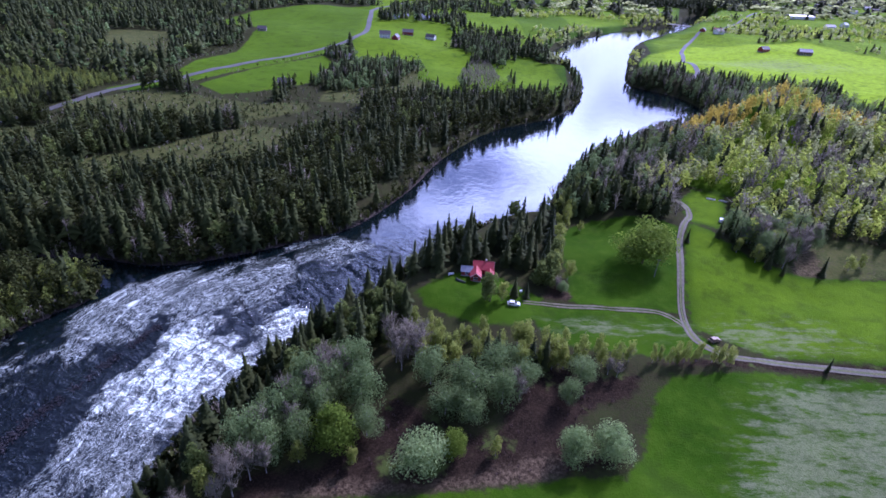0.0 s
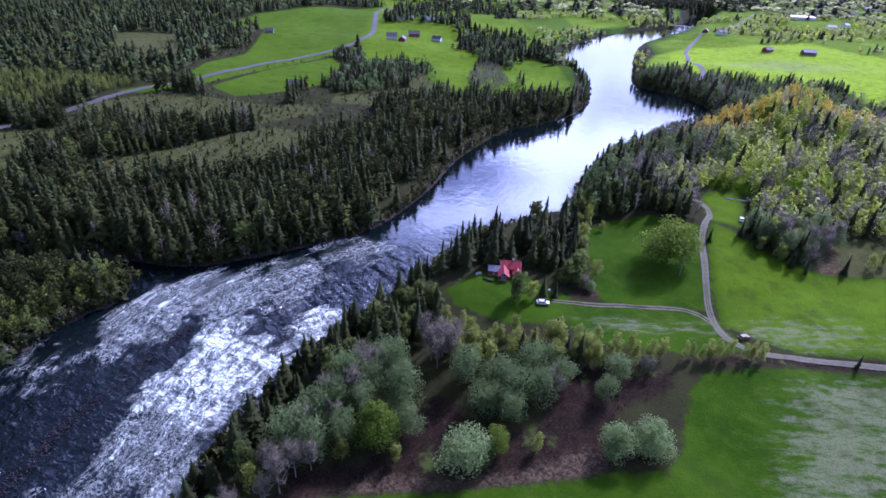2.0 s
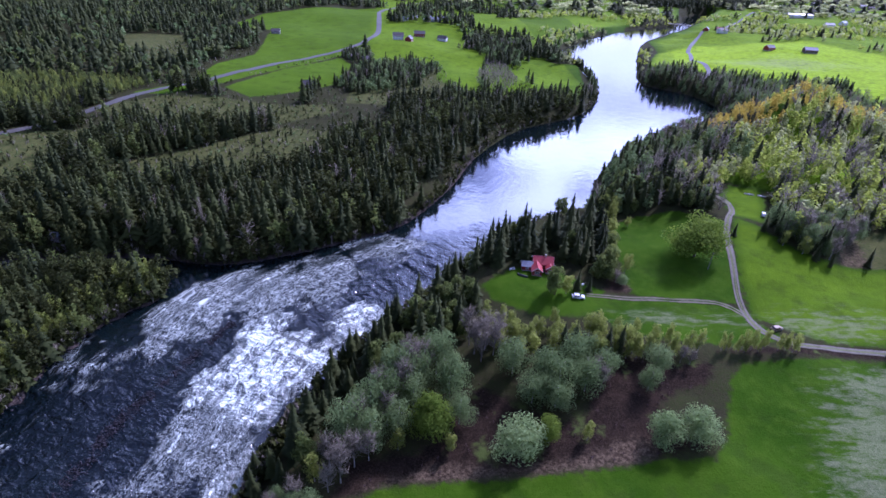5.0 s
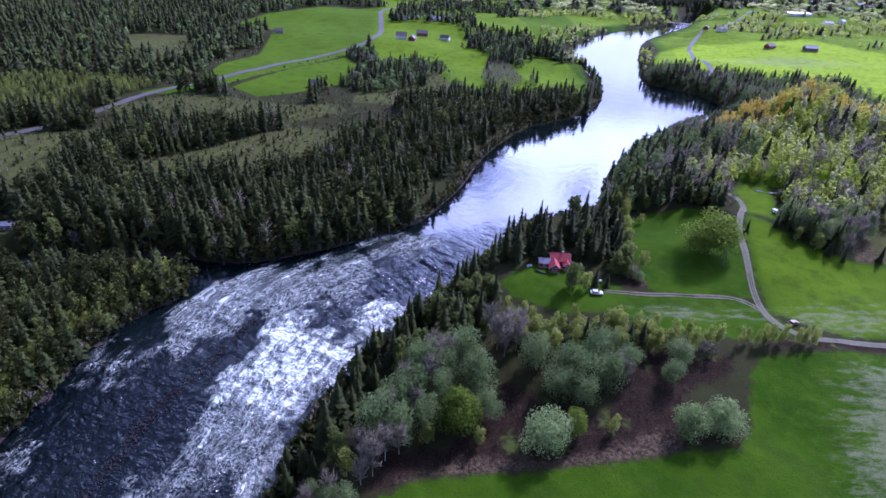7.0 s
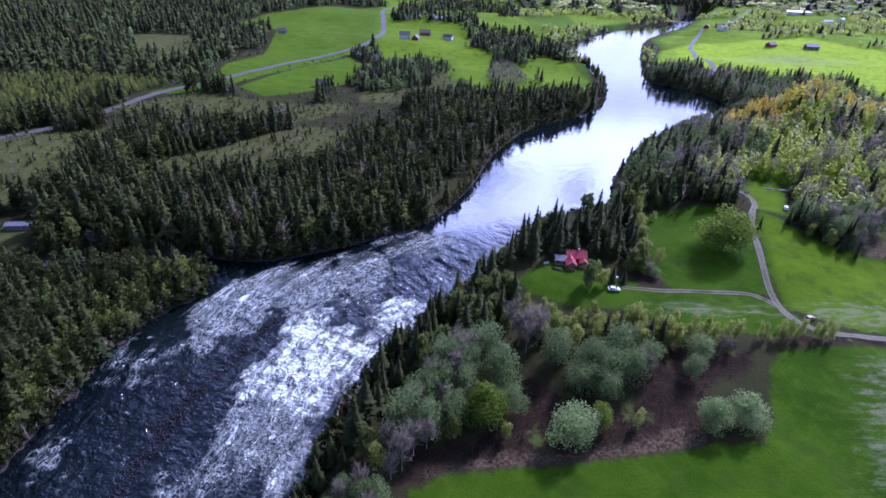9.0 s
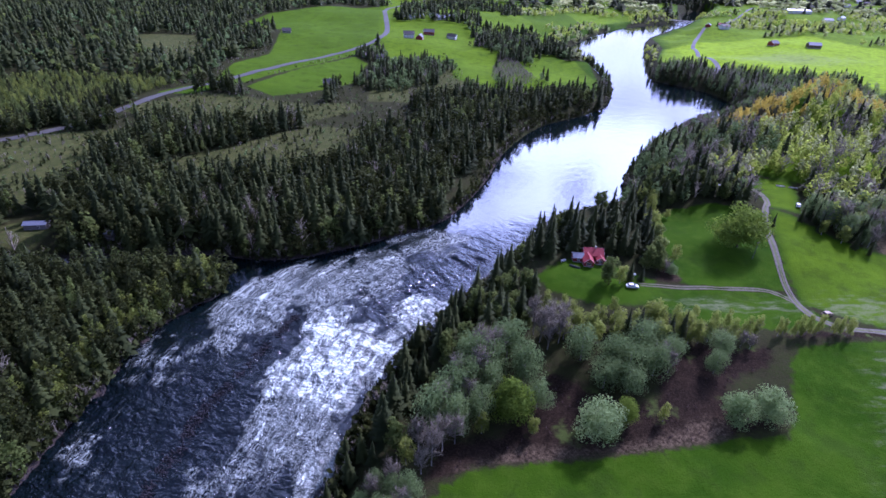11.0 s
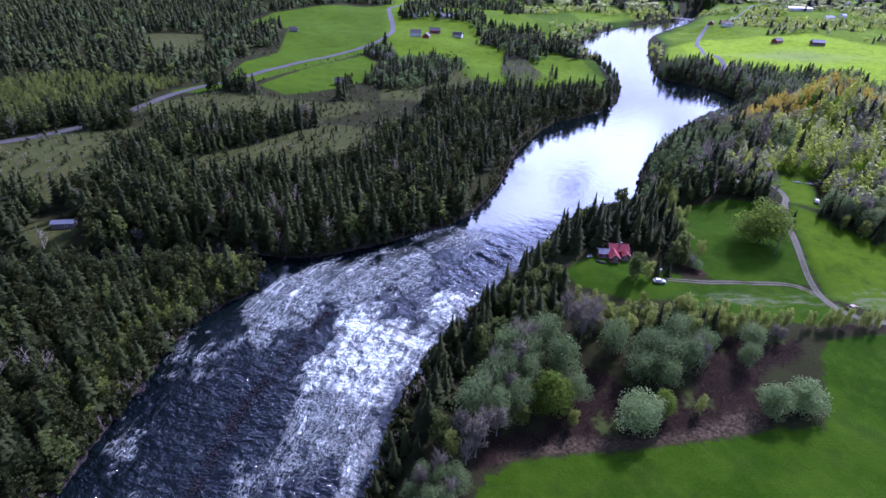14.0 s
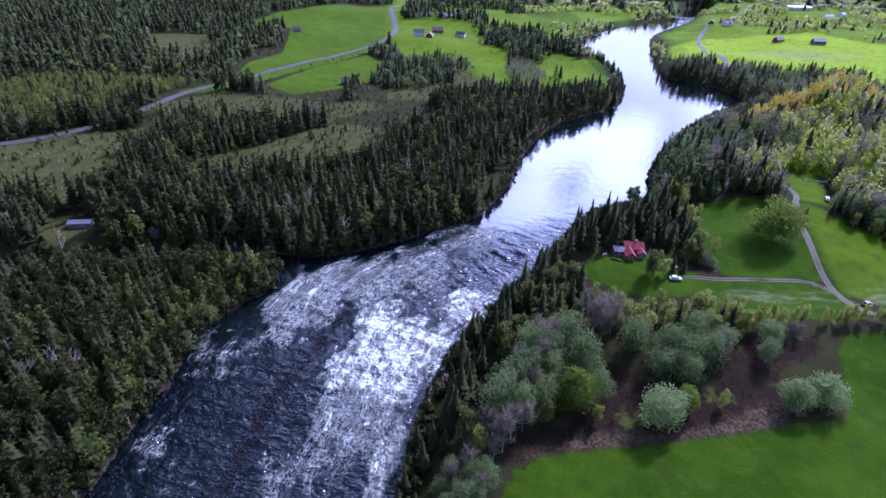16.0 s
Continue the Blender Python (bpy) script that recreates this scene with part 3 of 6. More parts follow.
nx, ny = len(GX), len(GY)
ids = np.arange(nx * ny).reshape(ny, nx)
quads = np.stack([ids[:-1, :-1], ids[:-1, 1:], ids[1:, 1:], ids[1:, :-1]], -1).reshape(-1, 4)
me = mesh_np("ground", np.stack([gx, gy, gz], 1), quads, M_GROUND, smooth_shade=True)
for key, shapes in (("grass", FIELDS + BRUSHLAND + [ROADSIDE]), ("heath", HEATHS), ("bare", BARE), ("straw", STRAW)):
    me.attributes.new(key, "FLOAT", "POINT").data.foreach_set("value", np.clip(0.5 + cover(gx, gy, shapes) / 12, 0, 1).astype(np.float32))
me.attributes.new("shore", "FLOAT", "POINT").data.foreach_set("value", np.clip(g_shore / 4 + (gy > 330), 0, 1).astype(np.float32))
dryness = 0.10 + 1.0 * smooth(66, 100, gx + 0.55 * (95 - gy)) * smooth(124, 112, gy) + 0.8 * np.exp(-((gx - 112) / 26) ** 2 - ((gy - 140) / 9) ** 2) + 0.9 * np.exp(-((gx - 400) / 110) ** 2 - ((gy - 690) / 50) ** 2)
dryness = dryness + 0.6 * np.exp(-((gx - 56) / 22) ** 2 - ((gy - 143) / 5) ** 2)
# grass of hill, right-hand and far fields lightened as if sunlit
lush = np.clip(cover(gx, gy, BRUSHLAND) / 20, 0, 1) * (0.22 + 0.45 * fbm(gx / 50, gy / 50, 71)) * np.where((gx < 230) & (gy > 430), 0.4, 1.0)
lush = lush + (0.12 + 0.2 * fbm(gx / 22, gy / 9, 73)) * np.clip(cover(gx, gy, [RIGHT_FIELD, TRACK_MEADOW]) / 4, 0, 1)
lush = lush + 0.68 * np.clip(signed(gx, gy, EAST_FIELD) / 6, 0, 1) + 0.17 * smooth(380, 460, gy) * (gx < 120)
me.attributes.new("lush", "FLOAT", "POINT").data.foreach_set("value", np.clip(lush, 0, 1).astype(np.float32))
me.attributes.new("dry", "FLOAT", "POINT").data.foreach_set("value", np.clip(dryness, 0, 1).astype(np.float32))
ground = tagged(new("ground", me), "rolling valley ground of grass fields, heath and forest floor", "ground", kind="structure")


# ---- river ----
def river_sheet():
    fine_x, fine_y = np.arange(-306, 40, 0.75), np.arange(-10, 262, 0.75)
    FX = np.concatenate([fine_x, np.arange(40, 800, 6)])
    FY = np.concatenate([np.arange(-160, -10, 6), fine_y, np.arange(262, 2100, 6)])
    X, Y = np.meshgrid(FX, FY)
    shape = X.shape
    X, Y = X.ravel(), Y.ravel()
    ok = signed(X, Y, RIVER) > -7
    dist, s, side = line_dist(X, Y, rounded(FLOW, 4))
    d = dist * side
    # where the water is broken
    foam = np.zeros(X.shape)
    wx, wy = X + 15 * (fbm(d / 5, s / 12, 61, 4) - 0.5), Y + 15 * (fbm(d / 5, s / 12, 62, 4) - 0.5)
    for outline, a, soft in FOAM:
        near = np.flatnonzero(ok & (np.abs(X - outline[0][0]) < 75) & (np.abs(Y - outline[0][1]) < 85))
        foam[near] = np.maximum(foam[near], a * smooth(-soft, soft * 0.6, signed(wx[near], wy[near], outline)))
    rap = smooth(208, 158, Y - 0.55 * (X + 60)) * smooth(-150, 60, Y)
    rap = np.where(X < -165, 0.25 * rap, rap)
    foam = np.clip(foam, 0, 1)
    # single breaking waves: a curved front, steep upstream, its foam trailing downstream
    rng = np.random.default_rng(4)
    base, foam, lift = foam, 1.0 * foam ** 1.35, np.zeros(X.shape)
    wet = np.flatnonzero(ok & (rap > 0.2) & (base > 0.14) & (X > -170))
    picks = wet[rng.random(wet.size) < base[wet] ** 0.9 * 0.034]
    order = np.argsort(s)
    s_sorted = s[order]
    for i in picks:
        wide, tail, power = rng.uniform(1.2, 4.6), rng.uniform(1.5, 7) * (0.4 + base[i]), base[i] ** 0.5 * rng.uniform(0.6, 1.05)
        lo, hi = np.searchsorted(s_sorted, [s[i] - 3 * tail - 4, s[i] + 4])
        idx = order[lo:hi]
        across = (d[idx] - d[i]) / wide
        idx, across = idx[np.abs(across) < 2.2], across[np.abs(across) < 2.2]
        down = s[i] - s[idx] - across ** 2 * wide * 0.35 + 1.4 * (vnoise(d[idx] / 1.3, s[idx] / 1.3, 41) - 0.5)
        crest = smooth(-0.7, 0.3, down) * np.exp(-np.clip(down, 0, None) / tail) * np.exp(-across ** 2)
        foam[idx] = np.maximum(foam[idx], power * crest * 1.15)
        lift[idx] = np.maximum(lift[idx], 0.75 * power * np.exp(-((down - 0.6) / 1.6) ** 2 - across ** 2))
    amp = 0.36 + 0.36 * foam
    swell = 0.30 + 1.2 * np.exp(-((Y - 0.5 * (X + 60) - 180) / 24) ** 2)
    wave = (fbm(d / 2.6, s / 2.0, 21, 3) - 0.5) * 2.0 * amp + (fbm(d / 11, s / 3.6, 31, 3) - 0.5) * 2.3 * swell + lift
    Z = water_level(X, Y) + wave * np.maximum(rap, 0.38 * smooth(215, 185, Y - 0.5 * (X + 60)) * (X > -170))
    keep = ok.reshape(shape)
    ids = np.arange(X.size).reshape(shape)
    cell = keep[:-1, :-1] & keep[:-1, 1:] & keep[1:, 1:] & keep[1:, :-1]
    q = np.stack([ids[:-1, :-1][cell], ids[:-1, 1:][cell], ids[1:, 1:][cell], ids[1:, :-1][cell]], -1)
    used = np.unique(q)
    back = np.full(X.size, -1)
    back[used] = np.arange(used.size)
    q = back[q]
    me = mesh_np("river", np.stack([X, Y, Z], 1)[used], q, M_WATER, smooth_shade=True)
    for key, val in (("rapid", rap), ("foam", foam), ("milk", base)):
        me.attributes.new(key, "FLOAT", "POINT").data.foreach_set("value", val[used].astype(np.float32))
    uv = me.uv_layers.new(name="flow")
    co = np.stack([d, s], 1)[used][q.ravel()]
    uv.data.foreach_set("uv", co.astype(np.float32).ravel())
    return me


FLOW_R = rounded(FLOW, 4)
# broken water: outline, strength, softness of its edge in metres
FOAM = [([(-97, 143), (-90, 148), (-82, 148), (-75, 144), (-64, 137), (-60, 131), (-66, 123), (-70, 117), (-74, 108), (-79, 104), (-88, 106), (-101, 112), (-104, 121), (-98, 125), (-97, 135)], 0.92, 4.0),
        ([(-90, 147), (-78, 146), (-72, 141), (-61, 133), (-66, 124), (-80, 122), (-92, 130)], 1.0, 3.0),
        ([(-104, 120), (-98, 124), (-94, 118), (-98, 110), (-105, 114)], 0.95, 3.0),
        ([(-101, 112), (-76, 112), (-76, 99), (-79, 91), (-86, 84), (-97, 88), (-105, 96)], 0.64, 7.0),
        ([(-106, 96), (-84, 94), (-84, 76), (-96, 60), (-116, 66), (-114, 84)], 0.44, 9.0),
        ([(-75, 98), (-79, 97), (-83, 84), (-88, 68), (-83, 68), (-77, 84), (-74, 92)], 0.80, 2.5),
        ([(-68, 138), (-62, 145), (-56, 163), (-48, 160), (-43, 155), (-48, 146), (-58, 139)], 0.90, 3.0),
        ([(-129, 137), (-134, 146), (-131, 155), (-122, 168), (-111, 178), (-104, 171), (-108, 159), (-99, 150), (-106, 144), (-117, 137), (-119, 130)], 0.66, 6.0),
        ([(-118, 170), (-107, 181), (-89, 187), (-78, 178), (-76, 164), (-83, 157), (-95, 151), (-109, 156)], 0.64, 7.0),
        ([(-99, 150), (-88, 154), (-80, 150), (-90, 148), (-97, 144)], 0.88, 3.0),
        ([(-88, 166), (-70, 166), (-56, 180), (-66, 196), (-86, 190)], 0.60, 9.0),
        ([(-80, 158), (-70, 150), (-58, 160), (-66, 172)], 0.50, 6.0),
        ([(-66, 190), (-44, 188), (-30, 206), (-48, 222), (-66, 206)], 0.56, 9.0),
        ([(-150, 120), (-142, 122), (-128, 120), (-126, 112), (-146, 108)], 0.35, 6.0),
        ([(-154, 104), (-146, 104), (-144, 88), (-154, 86)], 0.37, 6.0),
        ([(-152, 140), (-132, 148), (-124, 134), (-136, 122), (-150, 124)], 0.43, 8.0),
        ([(-150, 90), (-122, 96), (-128, 40), (-156, 40)], 0.22, 10.0)]
tagged(new("river", river_sheet()), "dark river breaking into white rapids below a calm reach", "river", kind="structure")


# ---- roads ----
def ribbon(name, course, half, material, lift, label, kind="structure", rough=0.12, offset=0.0):
    pts = rounded(course, 10)
    v, f = [], []
    P = np.array(pts)
    tang = np.gradient(P, axis=0)
    tang /= np.linalg.norm(tang, axis=1)[:, None]
    nor = np.stack([tang[:, 1], -tang[:, 0]], 1)
    cols = np.linspace(-1, 1, 5)
    wob = 1 + rough * (vnoise(np.arange(len(P)) / 3.0, np.zeros(len(P)), 77) - 0.5)
    grid = np.stack([P + nor * (offset + c * half * wob[:, None]) for c in cols], 1)
    z, _ = land(grid[..., 0].ravel(), grid[..., 1].ravel())
    z = z.reshape(grid.shape[:2])
    z = np.maximum(z, 0.5 * (z + z.mean(1, keepdims=True))) + lift - 0.10 * lift * np.abs(cols) ** 2
    v = np.concatenate([grid, z[..., None]], -1).reshape(-1, 3)
    ids = np.arange(len(v)).reshape(grid.shape[:2])
    f = np.stack([ids[:-1, :-1], ids[:-1, 1:], ids[1:, 1:], ids[1:, :-1]], -1).reshape(-1, 4)
    ob = new(name, mesh_np(name, v, f, material, smooth_shade=True))
    return tagged(ob, label, "road", kind=kind)


ribbon("road", ROAD, 3.6, M_ASPHALT, 0.35, "grey asphalt country road winding past green fields")
ribbon("road_east", EAST_ROAD, 2.8, M_ASPHALT, 0.35, "pale asphalt road curving along the far river bank")
for side in (-0.75, 0.75):
    ribbon("driveway", DRIVE, 0.42, M_RUT, 0.10, "worn wheel rut of a gravel driveway across the grass", rough=1.1, offset=side)
    ribbon("track", TRACK, 0.52, M_GRAVEL, 0.12, "pale gravel wheel rut of a farm track between fields", rough=0.7, offset=side * 1.1)
ribbon("verge_track", TRACK, 0.45, M_VERGE, 0.13, "strip of dry grass between the wheel ruts of the track", rough=0.8)

# ---- trees ----
def spruce_shape(rng, levels, per, h=1.0, spread=0.17, fan=1):
    """Needle blades of a spruce of height 1: whorls of drooping, roof-shaped branches. Returns corners and triangles."""
    v, f = [], []
    lean = rng.uniform(-0.012, 0.012, 2)
    for i in range(levels):
        t = (i + rng.uniform(-0.25, 0.25)) / levels
        z0 = 0.10 + 0.89 * t
        reach = spread * (1 - t) ** 0.85 * (0.62 + 0.6 * rng.random()) + 0.006
        n = max(4, int(per * (1 - 0.45 * t)))
        turn = rng.uniform(0, 6.28)
        for k in range(n):
            if rng.random() < 0.14:
                continue
            a = turn + k * math.tau / n + rng.uniform(-0.3, 0.3)
            r = reach * rng.uniform(0.5, 1.28)
            drop = r * (0.55 - 0.35 * t) + 0.01
            w = r * 0.26 + 0.008
            cx, cy = lean[0] * z0, lean[1] * z0
            ca, sa = math.cos(a), math.sin(a)

            def at(along, across, dz):
                return (cx + ca * along - sa * across, cy + sa * along + ca * across, z0 + dz)
            for q in range(fan):
                a2 = a + (0.0, 0.33, -0.3)[q]
                ca, sa = math.cos(a2), math.sin(a2)
                s = 1.0 - 0.36 * q
                o = len(v)
                lift = 0.014 * q
                v += [at(0, 0, 0.012 + lift), at(r * s * 0.55, w * s, -drop * 0.62 + lift), at(r * s, 0, -drop * s + 0.012 * (1 - t) + lift), at(r * s * 0.55, -w * s, -drop * 0.62 + lift)]
                f += [(o, o + 1, o + 2), (o, o + 2, o + 3)]
    o = len(v)
    v += [(lean[0] + 0.006, lean[1], 0.95), (lean[0] - 0.004, lean[1] + 0.006, 0.95), (lean[0] - 0.004, lean[1] - 0.006, 0.95), (lean[0], lean[1], 1.02)]
    f += [(o, o + 1, o + 3), (o + 1, o + 2, o + 3), (o + 2, o, o + 3)]
    return np.array(v), np.array(f)


def skirt_shape(rng, tiers, n, spread):
    """A spruce seen from afar: ragged skirts of branches, one above another."""
    v, f = [], []
    lx, ly = rng.uniform(-0.02, 0.02, 2)
    for i in range(tiers):
        t = i / tiers
        bottom, top = 0.09 + 0.88 * t, min(1.0, 0.09 + 0.88 * (t + 1.55 / tiers))
        r = (spread * (1 - t) ** 0.85 + 0.012) * rng.uniform(0.85, 1.15)
        turn, o = rng.uniform(0, 6.28), len(v)
        v.append((lx * top, ly * top, top))
        for k in range(n):
            a = turn + k * math.tau / n + rng.uniform(-0.2, 0.2)
            out = r * (rng.uniform(0.75, 1.4) if k % 2 else rng.uniform(0.35, 0.7))
            v.append((lx * bottom + math.cos(a) * out, ly * bottom + math.sin(a) * out, bottom + rng.uniform(-0.03, 0.025) + (0 if k % 2 else 0.035)))
        f += [(o, o + 1 + k, o + 1 + (k + 1) % n) for k in range(n)]
    return np.array(v), np.array(f)


def leaf_shape(rng, lobes, count, size, base=0.22, wide=0.30, squash=1.0, point=0.0):
    """Leaf clumps of a broad crown of height 1: bent leaf sprays on several uneven lobes."""
    centres = []
    for i in range(lobes):
        a = rng.uniform(0, 6.28)
        z = base + (0.95 - base) * (0.18 + 0.72 * (i + 0.5) / lobes)
        r = wide * 0.72 * math.sqrt(rng.random()) * (1.1 - 1.1 * abs(z - 0.42))
        rad = wide * rng.uniform(0.30, 0.58) * (1.12 - 0.5 * z)
        r, rad = r * (1 - point * z), rad * (1.1 - point * z)
        centres.append((r * math.cos(a), r * math.sin(a), min(z, 0.985 - rad * 0.8), rad))
    c = np.array(centres)
    pick = rng.choice(lobes, count, p=c[:, 3] ** 2 / (c[:, 3] ** 2).sum())
    d = rng.normal(size=(count, 3))
    d /= np.linalg.norm(d, axis=1)[:, None]
    rad = c[pick, 3] * (0.45 + 0.66 * rng.random(count) ** 0.6)
    p = c[pick, :3] + d * rad[:, None] * np.array([1, 1, 0.9 * squash])
    side = np.cross(d, rng.normal(size=(count, 3)))
    side /= np.linalg.norm(side, axis=1)[:, None] + 1e-9
    up = np.cross(side, d) * 0.75 + d * rng.uniform(-0.5, 0.7, (count, 1))
    s = size * rng.uniform(0.6, 1.35, (count, 1))
    v = np.stack([p - side * s, p - up * s * 0.8 - d * s * 0.25, p + side * s, p + up * s * 1.0 - d * s * 0.25], 1).reshape(-1, 3)
    o = np.arange(count)[:, None] * 4
    f = np.concatenate([o + np.array([[0, 1, 3]]), o + np.array([[1, 2, 3]])], 0)
    return v, f


def twig_shape(rng, limbs, twigs, thick=0.006):
    """A bare crown of height 1: limbs that fork into fine, upward twigs, each a thin three-sided blade."""
    v, f = [], []

    def blade(a, b, r):
        a, b = np.array(a), np.array(b)
        w = np.cross(b - a, rng.normal(size=3))
        w = w / (np.linalg.norm(w) + 1e-9) * r
        u = np.cross(b - a, w)
        u = u / (np.linalg.norm(u) + 1e-9) * r
        o = len(v)
        v.extend([a + w, a - 0.5 * w + 0.87 * u, a - 0.5 * w - 0.87 * u, b])
        f.extend([(o, o + 1, o + 3), (o + 1, o + 2, o + 3), (o + 2, o, o + 3)])
    for i in range(limbs):
        z = 0.22 + 0.6 * i / limbs
        a = rng.uniform(0, 6.28)
        ln = 0.30 * (1.1 - z) + 0.08
        tip = (math.cos(a) * ln * 0.75, math.sin(a) * ln * 0.75, min(0.98, z + ln * rng.uniform(0.7, 1.1)))
        blade((0, 0, z), tip, thick * 1.6)
        for k in range(twigs):
            t = rng.uniform(0.25, 1)
            s = (tip[0] * t, tip[1] * t, z + (tip[2] - z) * t)
            q = rng.normal(size=3) * 0.07
            blade(s, (s[0] + q[0], s[1] + q[1], s[2] + abs(q[2]) + 0.05), thick)
    blade((0, 0, 0.15), (0, 0, 1.0), thick * 3)
    return np.array(v), np.array(f)


def trunk_shape(rng, r, top=0.9, sides=6, limbs=0, start=0.3):
    """A tapered trunk of a tree of height 1, with limbs."""
    v, f = [], []
    rings = 5 if sides > 4 else 2
    wob = rng.normal(size=(rings, 2)) * 0.008
    wob[0] = 0
    for i in range(rings):
        t = i / (rings - 1)
        rr = r * (1 - 0.88 * t) * (1.35 if i == 0 else 1)
        for k in range(sides):
            a = k * math.tau / sides
            v.append((wob[i, 0] + rr * math.cos(a), wob[i, 1] + rr * math.sin(a), -0.03 + (top + 0.03) * t))
    for i in range(rings - 1):
        for k in range(sides):
            j = (k + 1) % sides
            a, b, c, d = i * sides + k, i * sides + j, (i + 1) * sides + j, (i + 1) * sides + k
            f += [(a, b, c), (a, c, d)]
    for i in range(limbs):
        a = i * 2.4 + rng.uniform(-0.4, 0.4)
        z = start + (0.75 - start) * i / max(1, limbs)
        ln = rng.uniform(0.13, 0.24)
        e = (math.cos(a) * ln, math.sin(a) * ln, z + ln * rng.uniform(0.6, 1.2))
        o, lr = len(v), r * 0.4
        for k in range(4):
            b = k * math.tau / 4
            v.append((math.cos(b) * lr * 0.7 - math.sin(a) * 0.0, math.sin(b) * lr * 0.7, z + math.cos(b) * lr * 0.5))
        v.append(e)
        f += [(o + k, o + (k + 1) % 4, o + 4) for k in range(4)]
    return np.array(v), np.array(f)


RNG = np.random.default_rng(11)
NEAR = {}      # near trees: crown and trunk meshes by kind


def near_kind(kind, n, crown, trunk, crown_mat, trunk_mat):
    NEAR[kind] = []
    for i in range(n):
        cv, cf = crown()
        tv, tf = trunk()
        NEAR[kind].append((mesh_np(kind + "_crown", cv, cf, crown_mat), mesh_np(kind + "_trunk", tv, tf, trunk_mat, smooth_shade=True)))


near_kind("spruce", 8, lambda: spruce_shape(RNG, 27, 11, spread=RNG.uniform(0.14, 0.205), fan=2), lambda: trunk_shape(RNG, 0.012, 0.95), M_SPRUCE, M_BARK)
near_kind("olive", 4, lambda: leaf_shape(RNG, 22, 1300, 0.028, 0.06, 0.24, 1.4), lambda: trunk_shape(RNG, 0.012, 0.85, limbs=7), M_YOUNG, M_BARK)
near_kind("birch", 5, lambda: leaf_shape(RNG, 20, 950, 0.025, 0.06, 0.25, 1.4), lambda: trunk_shape(RNG, 0.012, 0.85, limbs=7), M_BIRCH, M_PALEBARK)
near_kind("aspen", 6, lambda: leaf_shape(RNG, 34, 3600, 0.0185, 0.10, 0.46, 1.05), lambda: trunk_shape(RNG, 0.014, 0.82, limbs=9), M_ASPEN, M_PALEBARK)
near_kind("broad", 3, lambda: leaf_shape(RNG, 34, 5200, 0.021, 0.06, 0.44), lambda: trunk_shape(RNG, 0.016, 0.8, limbs=9), M_LEAFY, M_BARK)
near_kind("willow", 4, lambda: leaf_shape(RNG, 30, 4400, 0.021, 0.03, 0.50, 0.9), lambda: trunk_shape(RNG, 0.03, 0.7, limbs=9, start=0.1), M_WILLOW, M_BARK)
near_kind("bare", 5, lambda: twig_shape(RNG, 30, 15, 0.0048), lambda: trunk_shape(RNG, 0.011, 0.9, limbs=6), M_TWIG, M_PALEBARK)
TREE_TEXT = {"spruce": ("spruce_tree", "tall dark green spruce with drooping branches", "spruce tree"),
             "birch": ("birch_tree", "slender birch in fresh yellow-green spring leaf", "birch tree"),
             "aspen": ("aspen_tree", "grey-green broad-crowned deciduous tree in early leaf", "tree"),
             "broad": ("maple_tree", "broad-crowned tree in fresh bright green leaf", "maple tree"),
             "olive": ("alder_tree", "slender olive-green alder just coming into leaf", "alder tree"),
             "willow": ("willow_tree", "round pale green willow bush at the field edge", "willow"),
             "bare": ("bare_tree", "leafless grey-violet birch with fine twigs", "bare tree")}
MADE = {}


def plant(kind, x, y, h, w=1.0, group="", label=""):
    """One tree with trunk and crown, standing on the ground."""
    i = int(RNG.integers(len(NEAR[kind])))
    m = pose(x, y, height(x, y) - 0.15, RNG.uniform(-2, 2), RNG.uniform(-2, 2), RNG.uniform(0, 360))
    name, text, cat = TREE_TEXT[kind]
    key = (kind, i)
    if key in MADE:
        ob = copy_thing(MADE[key], m)
    else:
        ob = MADE[key] = new(name)
        ob.empty_display_size = 0.1
        for word, shape in zip(("crown", "trunk"), NEAR[kind][i]):
            new(word, shape).parent = ob
        ob.matrix_basis = m
    ob.scale = (h * w, h * w, h)
    return tagged(ob, label or text, cat, group or name.replace("_", " ") + "s on the river bank")


# far trees: light shapes joined into one mesh a stand
def far_set(make, n):
    return [make() for _ in range(n)]


def with_trunk(shape, r, top):
    v, f = shape
    tv, tf = trunk_shape(RNG, r, top, 4)
    return np.concatenate([v, tv]), np.concatenate([f, tf + len(v)])


FAR = {"spruce": far_set(lambda: with_trunk(skirt_shape(RNG, 9, 9, RNG.uniform(0.155, 0.24)), 0.014, 0.3), 16),
       "spruce_mid": far_set(lambda: with_trunk(spruce_shape(RNG, 17, 9, spread=RNG.uniform(0.15, 0.22)), 0.014, 0.9), 10),
       "spruce_low": far_set(lambda: skirt_shape(RNG, 4, 7, RNG.uniform(0.18, 0.26)), 8),
       "slim": far_set(lambda: with_trunk(leaf_shape(RNG, 13, 140, 0.041, 0.08, 0.26, 1.5, 0.55), 0.012, 0.75), 8),
       "bushy": far_set(lambda: with_trunk(leaf_shape(RNG, 18, 250, 0.030, 0.08, 0.27, 1.4, 0.72), 0.012, 0.75), 8),
       "leaf": far_set(lambda: with_trunk(leaf_shape(RNG, 8, 64, 0.085, 0.15, 0.32), 0.012, 0.7), 8),
       "leaf_low": far_set(lambda: leaf_shape(RNG, 5, 22, 0.14, 0.1, 0.33), 6),
       "twig": far_set(lambda: twig_shape(RNG, 11, 4, 0.0085), 6),
       "brush": far_set(lambda: twig_shape(RNG, 8, 3, 0.02), 6)}


